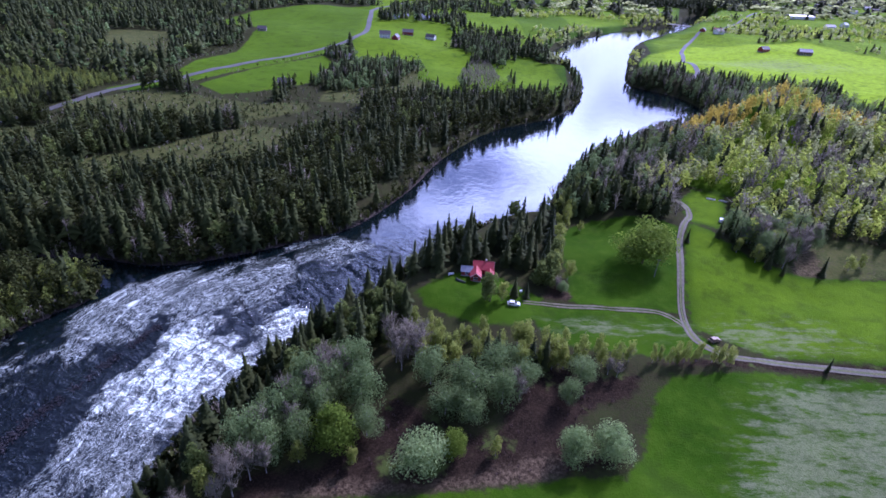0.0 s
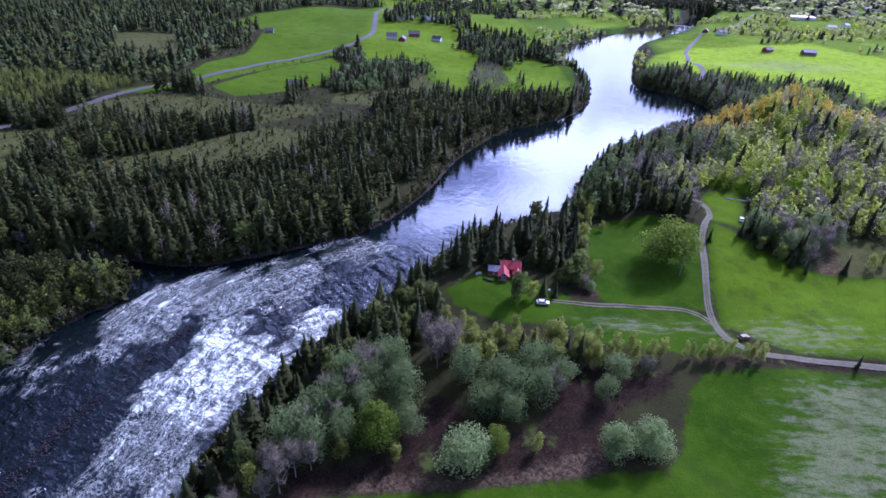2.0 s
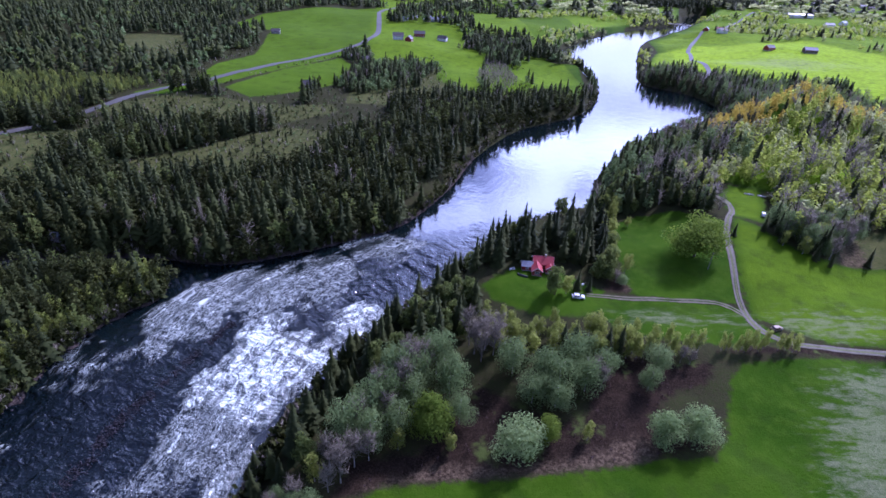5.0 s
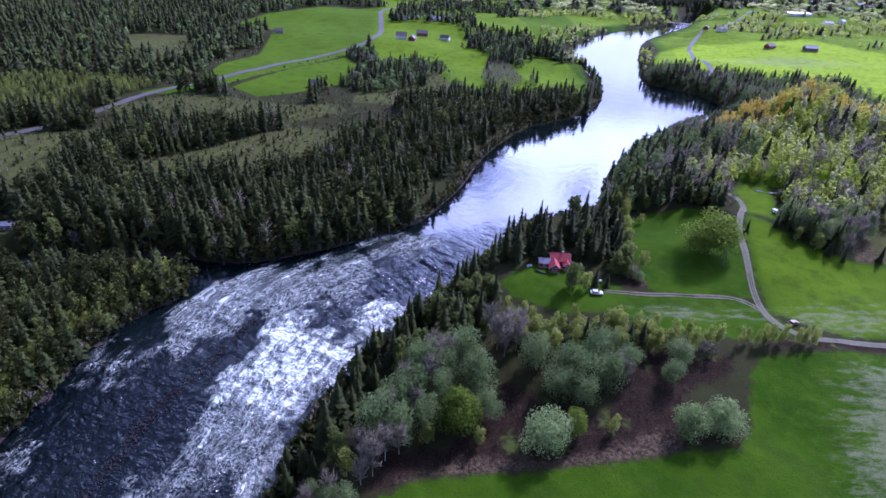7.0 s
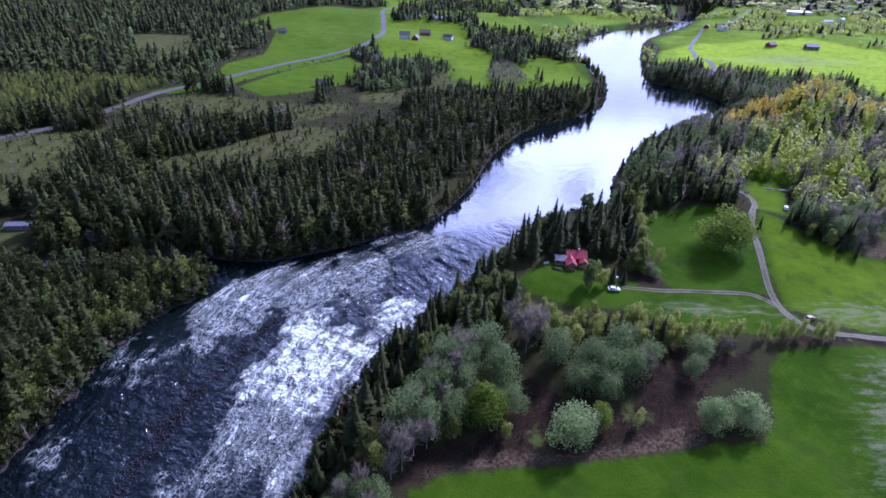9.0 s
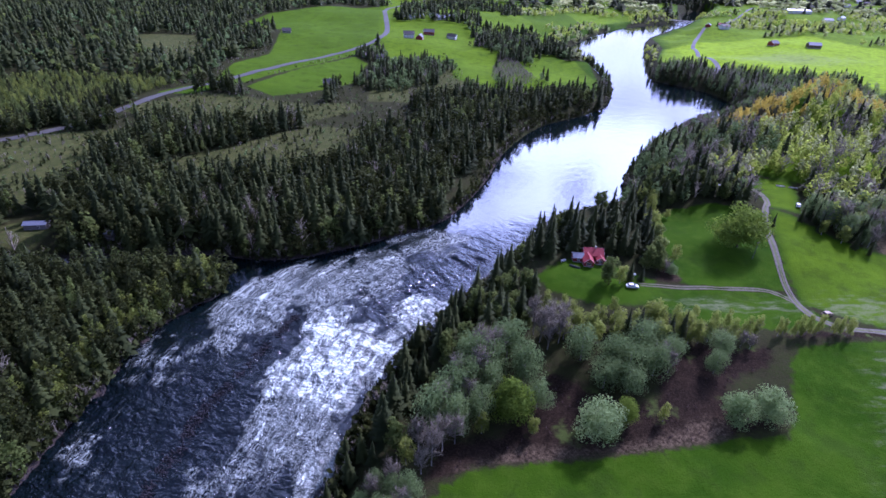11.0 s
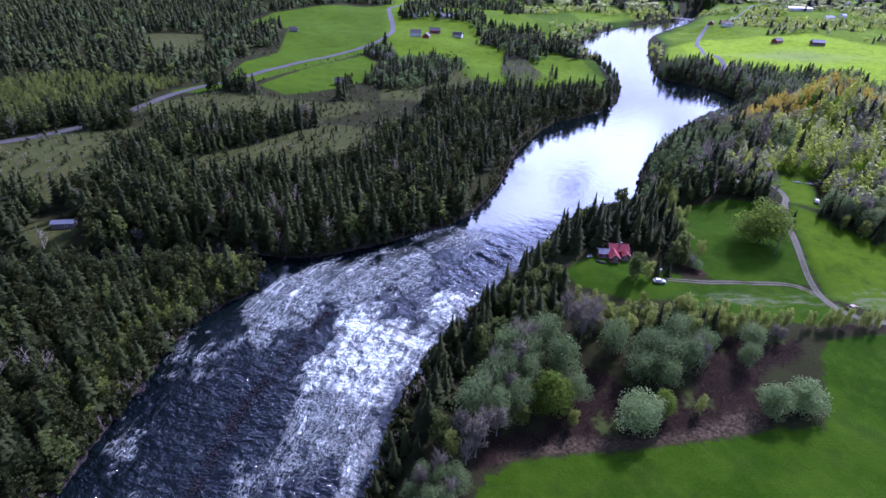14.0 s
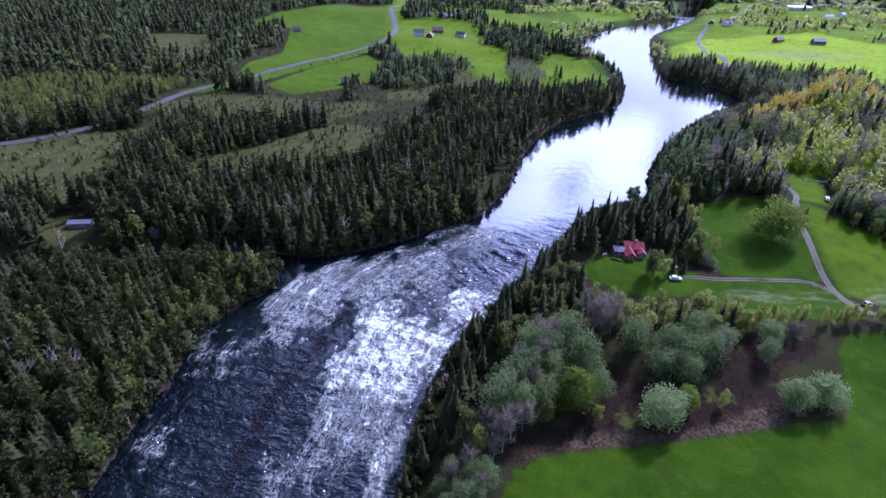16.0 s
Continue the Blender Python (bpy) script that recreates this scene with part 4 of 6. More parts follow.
def stand(name, label, material, shapes, pts, hs, ws, seed, category="trees"):
    """Many far trees as one joined mesh."""
    if len(pts) == 0:
        return None
    rng = np.random.default_rng(seed)
    V, F, T, o = [], [], [], 0
    z = land(pts[:, 0], pts[:, 1])[0]
    for i in range(len(pts)):
        v, f = shapes[rng.integers(len(shapes))]
        a = rng.uniform(0, 6.28)
        ca, sa = math.cos(a), math.sin(a)
        k = hs[i] * ws[i]
        V.append(np.stack([(v[:, 0] * ca - v[:, 1] * sa) * k + pts[i, 0], (v[:, 0] * sa + v[:, 1] * ca) * k + pts[i, 1], v[:, 2] * hs[i] + z[i] - 0.1], 1))
        F.append(f + o)
        T.append(np.full(len(v), rng.random()))
        o += len(v)
    me = mesh_np(name, np.concatenate(V), np.concatenate(F), material, np.concatenate(T))
    return tagged(new(name, me), label, category, kind="stuff")


def scatter(x0, y0, x1, y1, gap, seed):
    rng = np.random.default_rng(seed)
    X, Y = np.meshgrid(np.arange(x0, x1, gap), np.arange(y0, y1, gap))
    X = X.ravel() + rng.uniform(-0.48, 0.48, X.size) * gap
    Y = Y.ravel() + rng.uniform(-0.48, 0.48, Y.size) * gap
    return X, Y, rng


def free(X, Y, margin=1.5, heath=True):
    ok = cover(X, Y, FIELDS) < -margin
    if heath:
        ok &= cover(X, Y, HEATHS) < -0.5
    for course, half in ((ROAD, 6), (EAST_ROAD, 9), (DRIVE, 3), (TRACK, 3.5)):
        ok &= line_dist(X, Y, course)[0] > np.where((half == 6) & (Y > 395), 14, half)
    ok &= line_dist(X, Y, [(-236, 206), (-225, 201), (-212, 183)])[0] > 7
    ok &= signed(X, Y, RIVER) < -0.5
    return ok


def right_of_river(X, Y):
    d, _, s = line_dist(X, Y, FLOW_R)
    return s < 0


def mixed_stand(tag, X, Y, rng, shares, h_range, seed, low=False, words=""):
    """Shares: kind -> part of the trees; the rest stays open."""
    u, o = rng.random(len(X)), 0.0
    clump = fbm(X / 26, Y / 26, seed, 3)
    u = np.argsort(np.argsort(u * 1.0 + clump * 0.8)) / max(1, len(u))
    for kind, (share, material, shape, scale, wide, text) in shares.items():
        pick = (u >= o) & (u < o + share)
        o += share
        n = int(pick.sum())
        hs = rng.uniform(*h_range, n) * scale
        stand(kind + "_stand", text + words, material, FAR[shape + ("_low" if low and shape != "twig" else "")], np.stack([X[pick], Y[pick]], 1), hs, rng.uniform(0.8, 1.35, n) * wide, seed)


# left bank forest
X, Y, rng = scatter(-330, 184, 150, 560, 4.2, 1)
ok = free(X, Y) & ~right_of_river(X, Y) & ~inside(X, Y, YOUNG) & (Y < 560) & (Y < np.where(X < -130, 405 + 0.25 * (X + 200) + 50, 418 + 0.4 * (X + 72)))
ok &= (signed(X, Y, RIVER) < -9) | (Y < 236) | (rng.random(len(X)) < 0.12)
ok &= ~((X < -60) & (Y > 300 + 0.25 * (X + 200)) & (Y > 340) & (fbm(X / 30, Y / 30, 9) < 0.55))
X, Y = X[ok], Y[ok]
mixed_stand("left", X, Y, rng, {"birch": (0.11, M_YOUNG, "slim", 0.9, 1.1, "fresh green birches"), "pine": (0.37, M_PINE, "slim", 1.05, 1.2, "olive-green trees"), "spruce": (0.43, M_SPRUCE, "spruce", 1.1, 1.0, "dense dark spruces"),
                                "bare": (0.05, M_TWIG, "twig", 0.85, 1.0, "leafless grey birches")}, (9, 18.5), 41, words=" along the far river bank")
# wooded point below the side channel
X, Y, rng = scatter(-330, -40, -130, 172, 3.8, 2)
ok = free(X, Y)
X, Y = X[ok], Y[ok]
mixed_stand("point", X, Y, rng, {"birch": (0.14, M_YOUNG, "bushy", 0.9, 1.1, "yellow-green birches"), "pine": (0.48, M_PINE, "bushy", 1.0, 1.2, "olive-green trees"), "spruce": (0.36, M_SPRUCE, "spruce_mid", 1.05, 1.1, "dark spruces"),
                                 "bare": (0.03, M_TWIG, "twig", 0.9, 1.0, "leafless birches")}, (8, 16.5), 43, words=" on a wooded point")
# bright birches along the shore of the point
P = np.array(rounded(LEFT_SHORE[5:13], 10))
k = np.repeat(np.arange(len(P)), 2)
rng = np.random.default_rng(31)
X, Y = P[k, 0] - rng.uniform(2, 13, len(k)), P[k, 1] + rng.uniform(-3, 6, len(k))
ok = free(X, Y)
X, Y = X[ok], Y[ok]
stand("birch_stand", "yellow-green birches along the shore of a wooded point", M_BIRCH, FAR["bushy"], np.stack([X, Y], 1), rng.uniform(6, 12, len(X)), rng.uniform(0.9, 1.25, len(X)), 44)
# young bright wood beside the road
X, Y, rng = scatter(-430, 270, -260, 470, 4.0, 3)
ok = free(X, Y) & inside(X, Y, YOUNG)
X, Y = X[ok], Y[ok]
mixed_stand("young", X, Y, rng, {"birch": (0.42, M_YOUNG, "slim", 0.9, 1.3, "young yellow-green birches"), "aspen": (0.36, M_BIRCH, "slim", 0.85, 1.3, "young light green aspens"), "pine": (0.22, M_PINE, "spruce", 0.9, 1.2, "young pines")}, (6, 10), 45, words=" beside the road")
# row of pines between the bogs, scattered small pines on the bogs
X, Y, rng = scatter(-300, 225, -100, 420, 4.2, 4)
row = (inside(X, Y, MIRE_A) | inside(X, Y, MIRE_B)) & (rng.random(len(X)) < 0.22)
row |= inside(X, Y, CUT) & (rng.random(len(X)) < 0.24)
hs = rng.uniform(1.2, 5.5, int(row.sum())) * rng.uniform(0.6, 1.1, int(row.sum()))
stand("pine_stand", "small scattered pines on an open bog", M_PINE, FAR["spruce_low"], np.stack([X[row], Y[row]], 1), hs, np.full(len(hs), 1.2), 46)
# scrub on the bogs and round the fields
X, Y, rng = scatter(-330, 220, 70, 640, 4.6, 14)
ok = free(X, Y, 2.0, False) & ~right_of_river(X, Y) & ~inside(X, Y, YOUNG) & (fbm(X / 16, Y / 16, 19, 3) > 0.38)
ok &= (cover(X, Y, HEATHS) > 0) | (Y > 340)
X, Y = X[ok], Y[ok]
u = rng.random(len(X))
for lo, hi, mat, shape, text in ((0, 0.4, M_PINE, "leaf_low", "olive-green scrub on the open bog"), (0.4, 0.6, M_ASPEN, "leaf_low", "grey-green scrub between the fields"), (0.6, 1.0, M_TWIG, "brush", "bare grey scrub on the open bog")):
    pick = (u >= lo) & (u < hi)
    n = int(pick.sum())
    stand("scrub", text, mat, FAR[shape], np.stack([X[pick], Y[pick]], 1), rng.uniform(0.9, 3.2, n), rng.uniform(1.1, 1.9, n), 62, "scrub")
# bare violet-grey brush beside the fields
X, Y, rng = scatter(8, 484, 54, 656, 3.4, 15)
ok = inside(X, Y, [(12, 611), (36, 653), (49, 603), (51, 528), (29, 487), (11, 520)]) & free(X, Y, 1.0, False)
n = int(ok.sum())
stand("scrub", "bare violet-grey brush between green fields", M_TWIG, FAR["twig"], np.stack([X[ok], Y[ok]], 1), rng.uniform(3, 6, n), rng.uniform(1.2, 1.8, n), 63, "scrub")
# fields' edges and copses beyond
X, Y, rng = scatter(-260, 400, 330, 800, 5.0, 5)
ok = free(X, Y, 2.5, False) & ~right_of_river(X, Y) & (Y >= np.where(X < -130, 405 + 0.25 * (X + 200) + 50, 418 + 0.4 * (X + 72)))
ok &= (fbm(X / 42, Y / 42, 12, 3) > 0.60) | (signed(X, Y, RIVER) > -9) | inside(X, Y, CLUMP_A) | inside(X, Y, CLUMP_B)
X, Y = X[ok], Y[ok]
mixed_stand("copse", X, Y, rng, {"aspen": (0.35, M_ASPEN, "leaf", 0.75, 1.1, "grey-green deciduous trees"), "spruce": (0.55, M_SPRUCE, "spruce", 1.0, 1.0, "dark spruces"),
                                 "bare": (0.1, M_TWIG, "twig", 0.8, 1.1, "bare grey bushes")}, (8, 15), 47, words=" between the fields")
# hill on the right bank
X, Y, rng = scatter(52, 196, 420, 620, 5.2, 6)
ok = free(X, Y, 3.0) & right_of_river(X, Y) & (Y > 170 + 0.1 * X)
ok &= ~((X < 62) & (Y < 225))
top = smooth(30, 16, line_dist(X, Y, [(172, 346), (200, 364), (226, 364), (252, 344)])[0])
gold = ok & (rng.random(len(X)) < 0.8 * top)
stand("budding_stand", "golden budding trees on the hill top", M_GOLD, FAR["slim"], np.stack([X[gold], Y[gold]], 1), rng.uniform(7, 12, int(gold.sum())), np.full(int(gold.sum()), 1.05), 48)
ok &= ~gold
X, Y = X[ok], Y[ok]
dark = (signed(X, Y, RIVER) > -40) | ((Y > 430) & (X > 200)) | (X < 100) | ((X < 155) & (Y > 275))
bank = (signed(X, Y, RIVER) > -50) & (Y > 345) & (Y < 500) & (X < 245)
mixed_stand("bank", X[bank], Y[bank], rng, {"spruce": (0.25, M_SPRUCE, "spruce", 1.0, 1.2, "small spruces"), "aspen": (0.35, M_ASPEN, "slim", 1.0, 1.3, "grey-green bushes"),
                                            "bare": (0.40, M_TWIG, "twig", 1.0, 1.4, "bare grey bushes")}, (4.5, 7.5), 52, words=" on the low river bank")
X, Y, dark = X[~bank], Y[~bank], dark[~bank]
# off the dark flank, leaf colours are lightened to look sunlit
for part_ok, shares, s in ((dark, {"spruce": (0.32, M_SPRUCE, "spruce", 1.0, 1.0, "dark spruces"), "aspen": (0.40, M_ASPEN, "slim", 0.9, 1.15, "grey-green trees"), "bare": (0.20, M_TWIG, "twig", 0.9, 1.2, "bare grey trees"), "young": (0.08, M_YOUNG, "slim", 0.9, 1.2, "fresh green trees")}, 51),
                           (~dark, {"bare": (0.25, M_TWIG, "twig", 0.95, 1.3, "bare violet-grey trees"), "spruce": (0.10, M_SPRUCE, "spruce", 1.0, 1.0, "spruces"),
                                    "aspen": (0.26, M_PALE_HAZE, "slim", 0.95, 1.1, "pale green trees"), "birch": (0.39, M_LIME_SUNLIT, "slim", 0.95, 1.1, "birches in sunlit lime green")}, 53)):
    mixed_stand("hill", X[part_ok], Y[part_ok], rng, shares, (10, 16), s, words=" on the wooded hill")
# distant woods
X, Y, rng = scatter(-1000, 430, 1500, 1300, 10.4, 7)
view = (np.abs(X - 0.05 * Y) < 0.95 * Y + 120)
ok = view & free(X, Y, 4) & ((X < -238) | (Y > 640) | (X > 420)) & ~((X > 180) & (X < 420) & (Y < 620))
ok &= ~inside(X, Y, YOUNG)
near_bank = signed(X, Y, RIVER) > -30
ok &= ~((signed(X, Y, RIVER) > -70) & right_of_river(X, Y) & (Y > 800) & (Y < 1250))
thick = fbm(X / 90, Y / 90, 14, 3)
ok &= (X < -250) | (thick > 0.50) | near_bank
ok &= ~((X > 250) & (X < 620) & (Y < 960) & (thick < 0.6) & ~near_bank)
X, Y = X[ok], Y[ok]
west = (X < 120)
mixed_stand("far", X[west], Y[west], rng, {"birch": (0.12, M_YOUNG, "leaf", 0.8, 1.1, "light green birches"), "spruce": (0.74, M_SPRUCE, "spruce", 1.1, 1.3, "dark spruce forest"),
                                           "aspen": (0.14, M_ASPEN, "leaf", 0.8, 1.2, "grey-green trees")}, (10, 17), 55, True, " in the distance")
# leaf colours here are lightened to stand in for sun and haze
mixed_stand("far", X[~west], Y[~west], rng, {"birch": (0.45, M_LIME_SUNLIT, "leaf", 0.8, 1.2, "light green birches"), "spruce": (0.13, M_SPRUCE, "spruce", 1.1, 1.3, "dark spruces"),
                                             "aspen": (0.42, M_PALE_HAZE, "leaf", 0.8, 1.2, "pale grey-green trees")}, (9, 15), 57, True, " in the far valley")
X, Y, rng = scatter(-1600, 1300, 3600, 4300, 36, 8)
ok = (np.abs(X - 0.25 * Y) < 0.75 * Y + 100) & (fbm(X / 300, Y / 300, 15, 3) > 0.40) & (signed(X, Y, RIVER) < -20)
X, Y = X[ok], Y[ok]
# most of these woods carry the haze in their leaf colour
mixed_stand("horizon", X, Y, rng, {"birch": (0.65, M_PALE_HAZE, "leaf", 1.0, 3.0, "pale green woods"), "spruce": (0.35, M_SPRUCE, "spruce", 1.2, 3.4, "dark forest")}, (13, 19), 59, True, " on the horizon")

X, Y, rng = scatter(480, 1560, 860, 1760, 11, 10)
ok = signed(X, Y, RIVER) < -4
stand("spruce_stand", "dark spruce wood closing the far end of the river", M_SPRUCE, FAR["spruce_low"], np.stack([X[ok], Y[ok]], 1), rng.uniform(14, 22, int(ok.sum())), rng.uniform(1.3, 1.8, int(ok.sum())), 60)

# low bushes overhanging the shores
rng = np.random.default_rng(9)
for shore, lo, hi in ((LEFT_SHORE, -40, 560), (RIGHT_SHORE, -20, 470)):
    P = np.array(rounded(shore, 12))
    k = rng.integers(0, len(P), 4200)
    X, Y = P[k, 0] + rng.normal(0, 2.0, len(k)), P[k, 1] + rng.normal(0, 2.0, len(k))
    d = signed(X, Y, RIVER)
    ok = (d < 0.2) & (d > -4) & (Y > lo) & (Y < hi) & (cover(X, Y, FIELDS) < -2)
    X, Y = X[ok], Y[ok]
    half = rng.random(len(X)) < 0.72
    for pick, mat, shape, text in ((half, M_PINE, "leaf_low", "olive-green bushes overhanging the river shore"), (~half, M_TWIG, "brush", "bare bushes along the river shore")):
        n = int(pick.sum())
        stand("shore_bushes", text, mat, FAR[shape], np.stack([X[pick], Y[pick]], 1), rng.uniform(1.5, 6.5, n), rng.uniform(0.8, 1.3, n), 61, "bushes")

# near trees, one by one
plant("willow", -4.6, 89, 11.8, 1.22, "round willow bushes", "large round pale green willow at the field edge")
plant("willow", 34.6, 92, 10.2, 1.08, "round willow bushes")
plant("willow", 43.4, 92.5, 11, 1.05, "round willow bushes")
# grey-green aspens in two clusters, with a dark gap of bare earth between
for kind, x, y, h, w in [("aspen", -26.7, 117.5, 16.5, 0.74), ("aspen", -38.6, 111.8, 17.2, 0.66), ("aspen", -22.5, 108.5, 15.2, 0.80), ("aspen", -33, 104, 13.5, 0.62), ("aspen", -50, 93, 17.0, 0.66),
                         ("aspen", -45, 99.5, 16.0, 0.66), ("aspen", -40.5, 103.8, 15.4, 0.62), ("broad", -27.5, 96.5, 13.2, 0.92), ("birch", -22.5, 90.5, 7.0, 1.0), ("aspen", -37, 95.5, 13.0, 0.66),
                         ("aspen", -44, 91.5, 14.2, 0.62), ("birch", -36.5, 91, 8.5, 0.9), ("aspen", -31.5, 112, 14.5, 0.6), ("aspen", -20, 99, 11.0, 0.7),
                         ("aspen", -3.4, 116.2, 12.8, 0.80), ("aspen", 14.9, 118.4, 13.0, 0.84), ("aspen", 1.0, 105.2, 10.8, 0.98), ("aspen", 9.4, 109.6, 13.2, 0.92), ("aspen", 7.5, 103.4, 10.8, 0.85),
                         ("aspen", 24, 114.8, 10.0, 0.88), ("aspen", 17, 109, 11.8, 0.80), ("aspen", 5.5, 114, 11.6, 0.86), ("aspen", 36, 109.6, 9.2, 0.66), ("aspen", 41, 118.2, 9.4, 0.98),
                         ("birch", 14.2, 92.4, 7.4, 0.72), ("broad", 3.4, 92.5, 8.6, 0.80), ("aspen", 20, 121.5, 9.5, 0.8),
                         ("aspen", -55.5, 72, 9.0, 0.8), ("birch", -57, 82, 10.5, 0.8), ("olive", -60, 86, 12.5, 0.9), ("aspen", -62, 66, 9.5, 0.8)]:
    plant(kind, x, y, h * 1.06, w * 1.14)
for x, y, h in [(-50.3, 81.4, 14.5), (-47.5, 86, 13.5), (-54, 86, 12.5), (-53, 79, 10), (-60, 75, 11), (-58, 68, 10.5), (-65, 72, 10), (-33.5, 114, 16), (-36, 108, 15.5), (-43, 106.5, 15), (-30, 116, 15),
                (-44, 88, 12), (-48, 97, 14.5), (-40, 99, 13), (-35, 118, 15), (-14.5, 126, 14.5), (-11, 128, 15), (-8.5, 125, 14), (-16, 130, 15.5), (-12.5, 122.5, 13), (-7, 130, 13), (20, 112.5, 10), (22, 110, 9), (50, 121, 7), (52.5, 120, 6)]:
    plant("bare", x, y, h, 0.95)
plant("broad", 79, 182, 18.5, 1.42, label="large spreading green tree beside the farm track")


def belt(kind, outline, gap, h_range, seed, w=1.0, keep=1.0, group="", avoid=1.0):
    """Trees of one kind spread over an outline, one object each."""
    xs, ys = [p[0] for p in outline], [p[1] for p in outline]
    X, Y, rng = scatter(min(xs), min(ys), max(xs), max(ys), gap, seed)
    ok = inside(X, Y, outline) & free(X, Y, avoid, False) & (rng.random(len(X)) < keep)
    for px, py in BUILT:
        ok &= np.hypot(X - px, Y - py) > 4.2
    for x, y in zip(X[ok], Y[ok]):
        plant(kind, float(x), float(y), float(rng.uniform(*h_range)), w * float(rng.uniform(0.85, 1.15)), group)


BUILT = [(15, 174), (11.5, 168), (7, 171.5), (18.3, 170), (24, 152.5), (8, 163), (97, 236), (12, 171)]
# spruces at the water's edge
for x, y, h, w in [(-61.3, 97, 18.5, 1.5), (-64, 93, 16, 1.35), (-63.5, 90, 17, 1.15), (-69, 86, 11, 1.2), (-66, 83, 9, 1.2), (-58.5, 101, 13, 1.3), (-57, 105.5, 12, 1.2), (-60, 104, 10, 1.0), (-62.5, 108, 9, 0.9), (-58, 112, 12, 1.1)]:
    plant("spruce", x, y, h, w, "spruces at the water's edge")
belt("spruce", [(-78, 62), (-72, 62), (-64, 80), (-70, 90), (-76, 84)], 5.0, (8, 13), 101, 1.2, 0.6, group="spruces at the water's edge")
belt("spruce", [(-64, 110), (-54, 106), (-46, 120), (-37, 138), (-42, 148), (-58, 126)], 4.0, (6, 15), 121, 1.3, 0.8, group="spruces at the water's edge")
belt("spruce", [(-48, 124), (-38, 120), (-26, 126), (-12, 146), (-14, 164), (-24, 170), (-34, 158), (-44, 144)], 5.0, (9, 18), 102, 1.25, keep=0.66, group="spruces below the cabin")
belt("spruce", [(-26, 170), (-14, 163), (0, 174), (6, 178), (18, 181), (10, 202), (-2, 206), (-12, 192)], 4.8, (10, 19), 103, 1.2, keep=0.62, group="spruces behind the cabin")
belt("spruce", [(18, 181), (30, 176), (42, 186), (47, 204), (46, 222), (30, 216), (18, 200)], 4.8, (11, 17), 123, 1.35, keep=0.62, group="spruces behind the cabin")
belt("spruce", [(50, 218), (68, 225), (88, 224), (97, 220), (106, 232), (104, 246), (64, 252), (50, 240)], 5.6, (8, 15), 124, 1.3, keep=0.5, group="spruces behind the meadow")
belt("olive", [(50, 216), (68, 223), (90, 223), (100, 214), (106, 240), (60, 250)], 6.0, (7, 12), 125, 1.3, 0.55, "trees behind the meadow")
# undergrowth and alders of the near wood
belt("olive", [(-54, 100), (-44, 110), (-30, 120), (-14, 138), (-12, 158), (-26, 158), (-46, 130)], 4.8, (8, 13), 116, 1.15, 0.6)
belt("aspen", [(-66, 58), (-58, 62), (-56, 70), (-62, 78), (-68, 72)], 5.0, (7, 10), 115, 0.8, 0.7)
belt("olive", [(-16, 178), (0, 180), (24, 184), (42, 196), (46, 232), (24, 226), (2, 202)], 7.0, (8, 12), 117, 1.1, 0.2, "alders behind the cabin")
X, Y, rng = scatter(-58, 66, 62, 128, 2.3, 118)
ok = (cover(X, Y, [BARE[0]]) > 0) & free(X, Y, 0.5, False) & (fbm(X / 7, Y / 7, 33, 3) > 0.5)
n = int(ok.sum())
stand("brushwood", "low leafless brown brushwood at the field edge", M_BRUSH, FAR["brush"], np.stack([X[ok], Y[ok]], 1), rng.uniform(0.5, 1.6, n), rng.uniform(1.2, 2.0, n), 119, "brushwood")
belt("birch", [(-18, 130), (-10, 122), (20, 120), (34, 126), (30, 136), (8, 139), (-8, 147)], 4.6, (7.5, 11), 108, 1.0, 0.85)
belt("birch", [(28, 122), (62, 125), (60, 132), (30, 134)], 4.0, (8, 11), 109, 0.85, 0.8)
belt("birch", [(62, 125.4), (190, 122.5), (190, 127), (62, 129)], 2.3, (5.5, 10.0), 110, 0.6, 0.8, avoid=-2.0)
belt("birch", [(47, 165), (52, 168), (54, 200), (58, 226), (64, 240), (52, 244), (46, 215)], 5.0, (6, 11), 111, 1.0, 0.6, "birches at the meadow edge", -1.0)
GROVE = [(115, 190), (124, 183), (140, 180), (158, 200), (152, 218), (124, 210)]
belt("bare", GROVE, 5.5, (10, 14), 112, 1.1, 0.5, "trees of the grove", 0.0)
belt("aspen", GROVE, 6.5, (9, 13), 113, 0.8, 0.6, "trees of the grove", 0.0)
belt("spruce", GROVE, 7.0, (11, 15), 114, 1.0, 0.55, "trees of the grove", 0.0)
for x, y, h in [(16, 123, 15), (13.5, 125, 13), (27, 124, 12), (31, 124, 13), (119, 124.8, 6), (102, 197, 7), (149, 178, 9.5), (132, 176, 8), (128, 180, 9), (143, 188, 9),
                (117, 201, 9), (120, 192, 10), (133, 186, 12), (99, 222, 12), (92, 226, 13), (95, 216, 11), (88, 232, 13), (103, 229, 12), (25.2, 158, 9.5), (29.6, 157.6, 8), (37, 173, 13), (40, 180, 15)]:
    plant("spruce", x, y, h, 1.1, "single spruces among the fields")
for x, y, h in [(125, 184, 9), (136, 193, 11), (128, 198, 10), (142, 196, 10), (150, 200, 11), (104, 233, 13), (20.7, 155.3, 9.5), (43, 177, 11), (45, 186, 12), (48, 196, 12), (44, 178, 8), (61, 212, 6), (162, 182, 8), (168, 184, 7), (120, 190, 8)]:
    plant("birch", x, y, h, 1.1, "birches among the fields")
for x, y, h in [(131, 190, 11), (138, 200, 12), (58, 127, 6), (124, 196, 10), (42, 165, 6)]:
    plant("bare", x, y, h, 1.1, "bare trees among the fields")


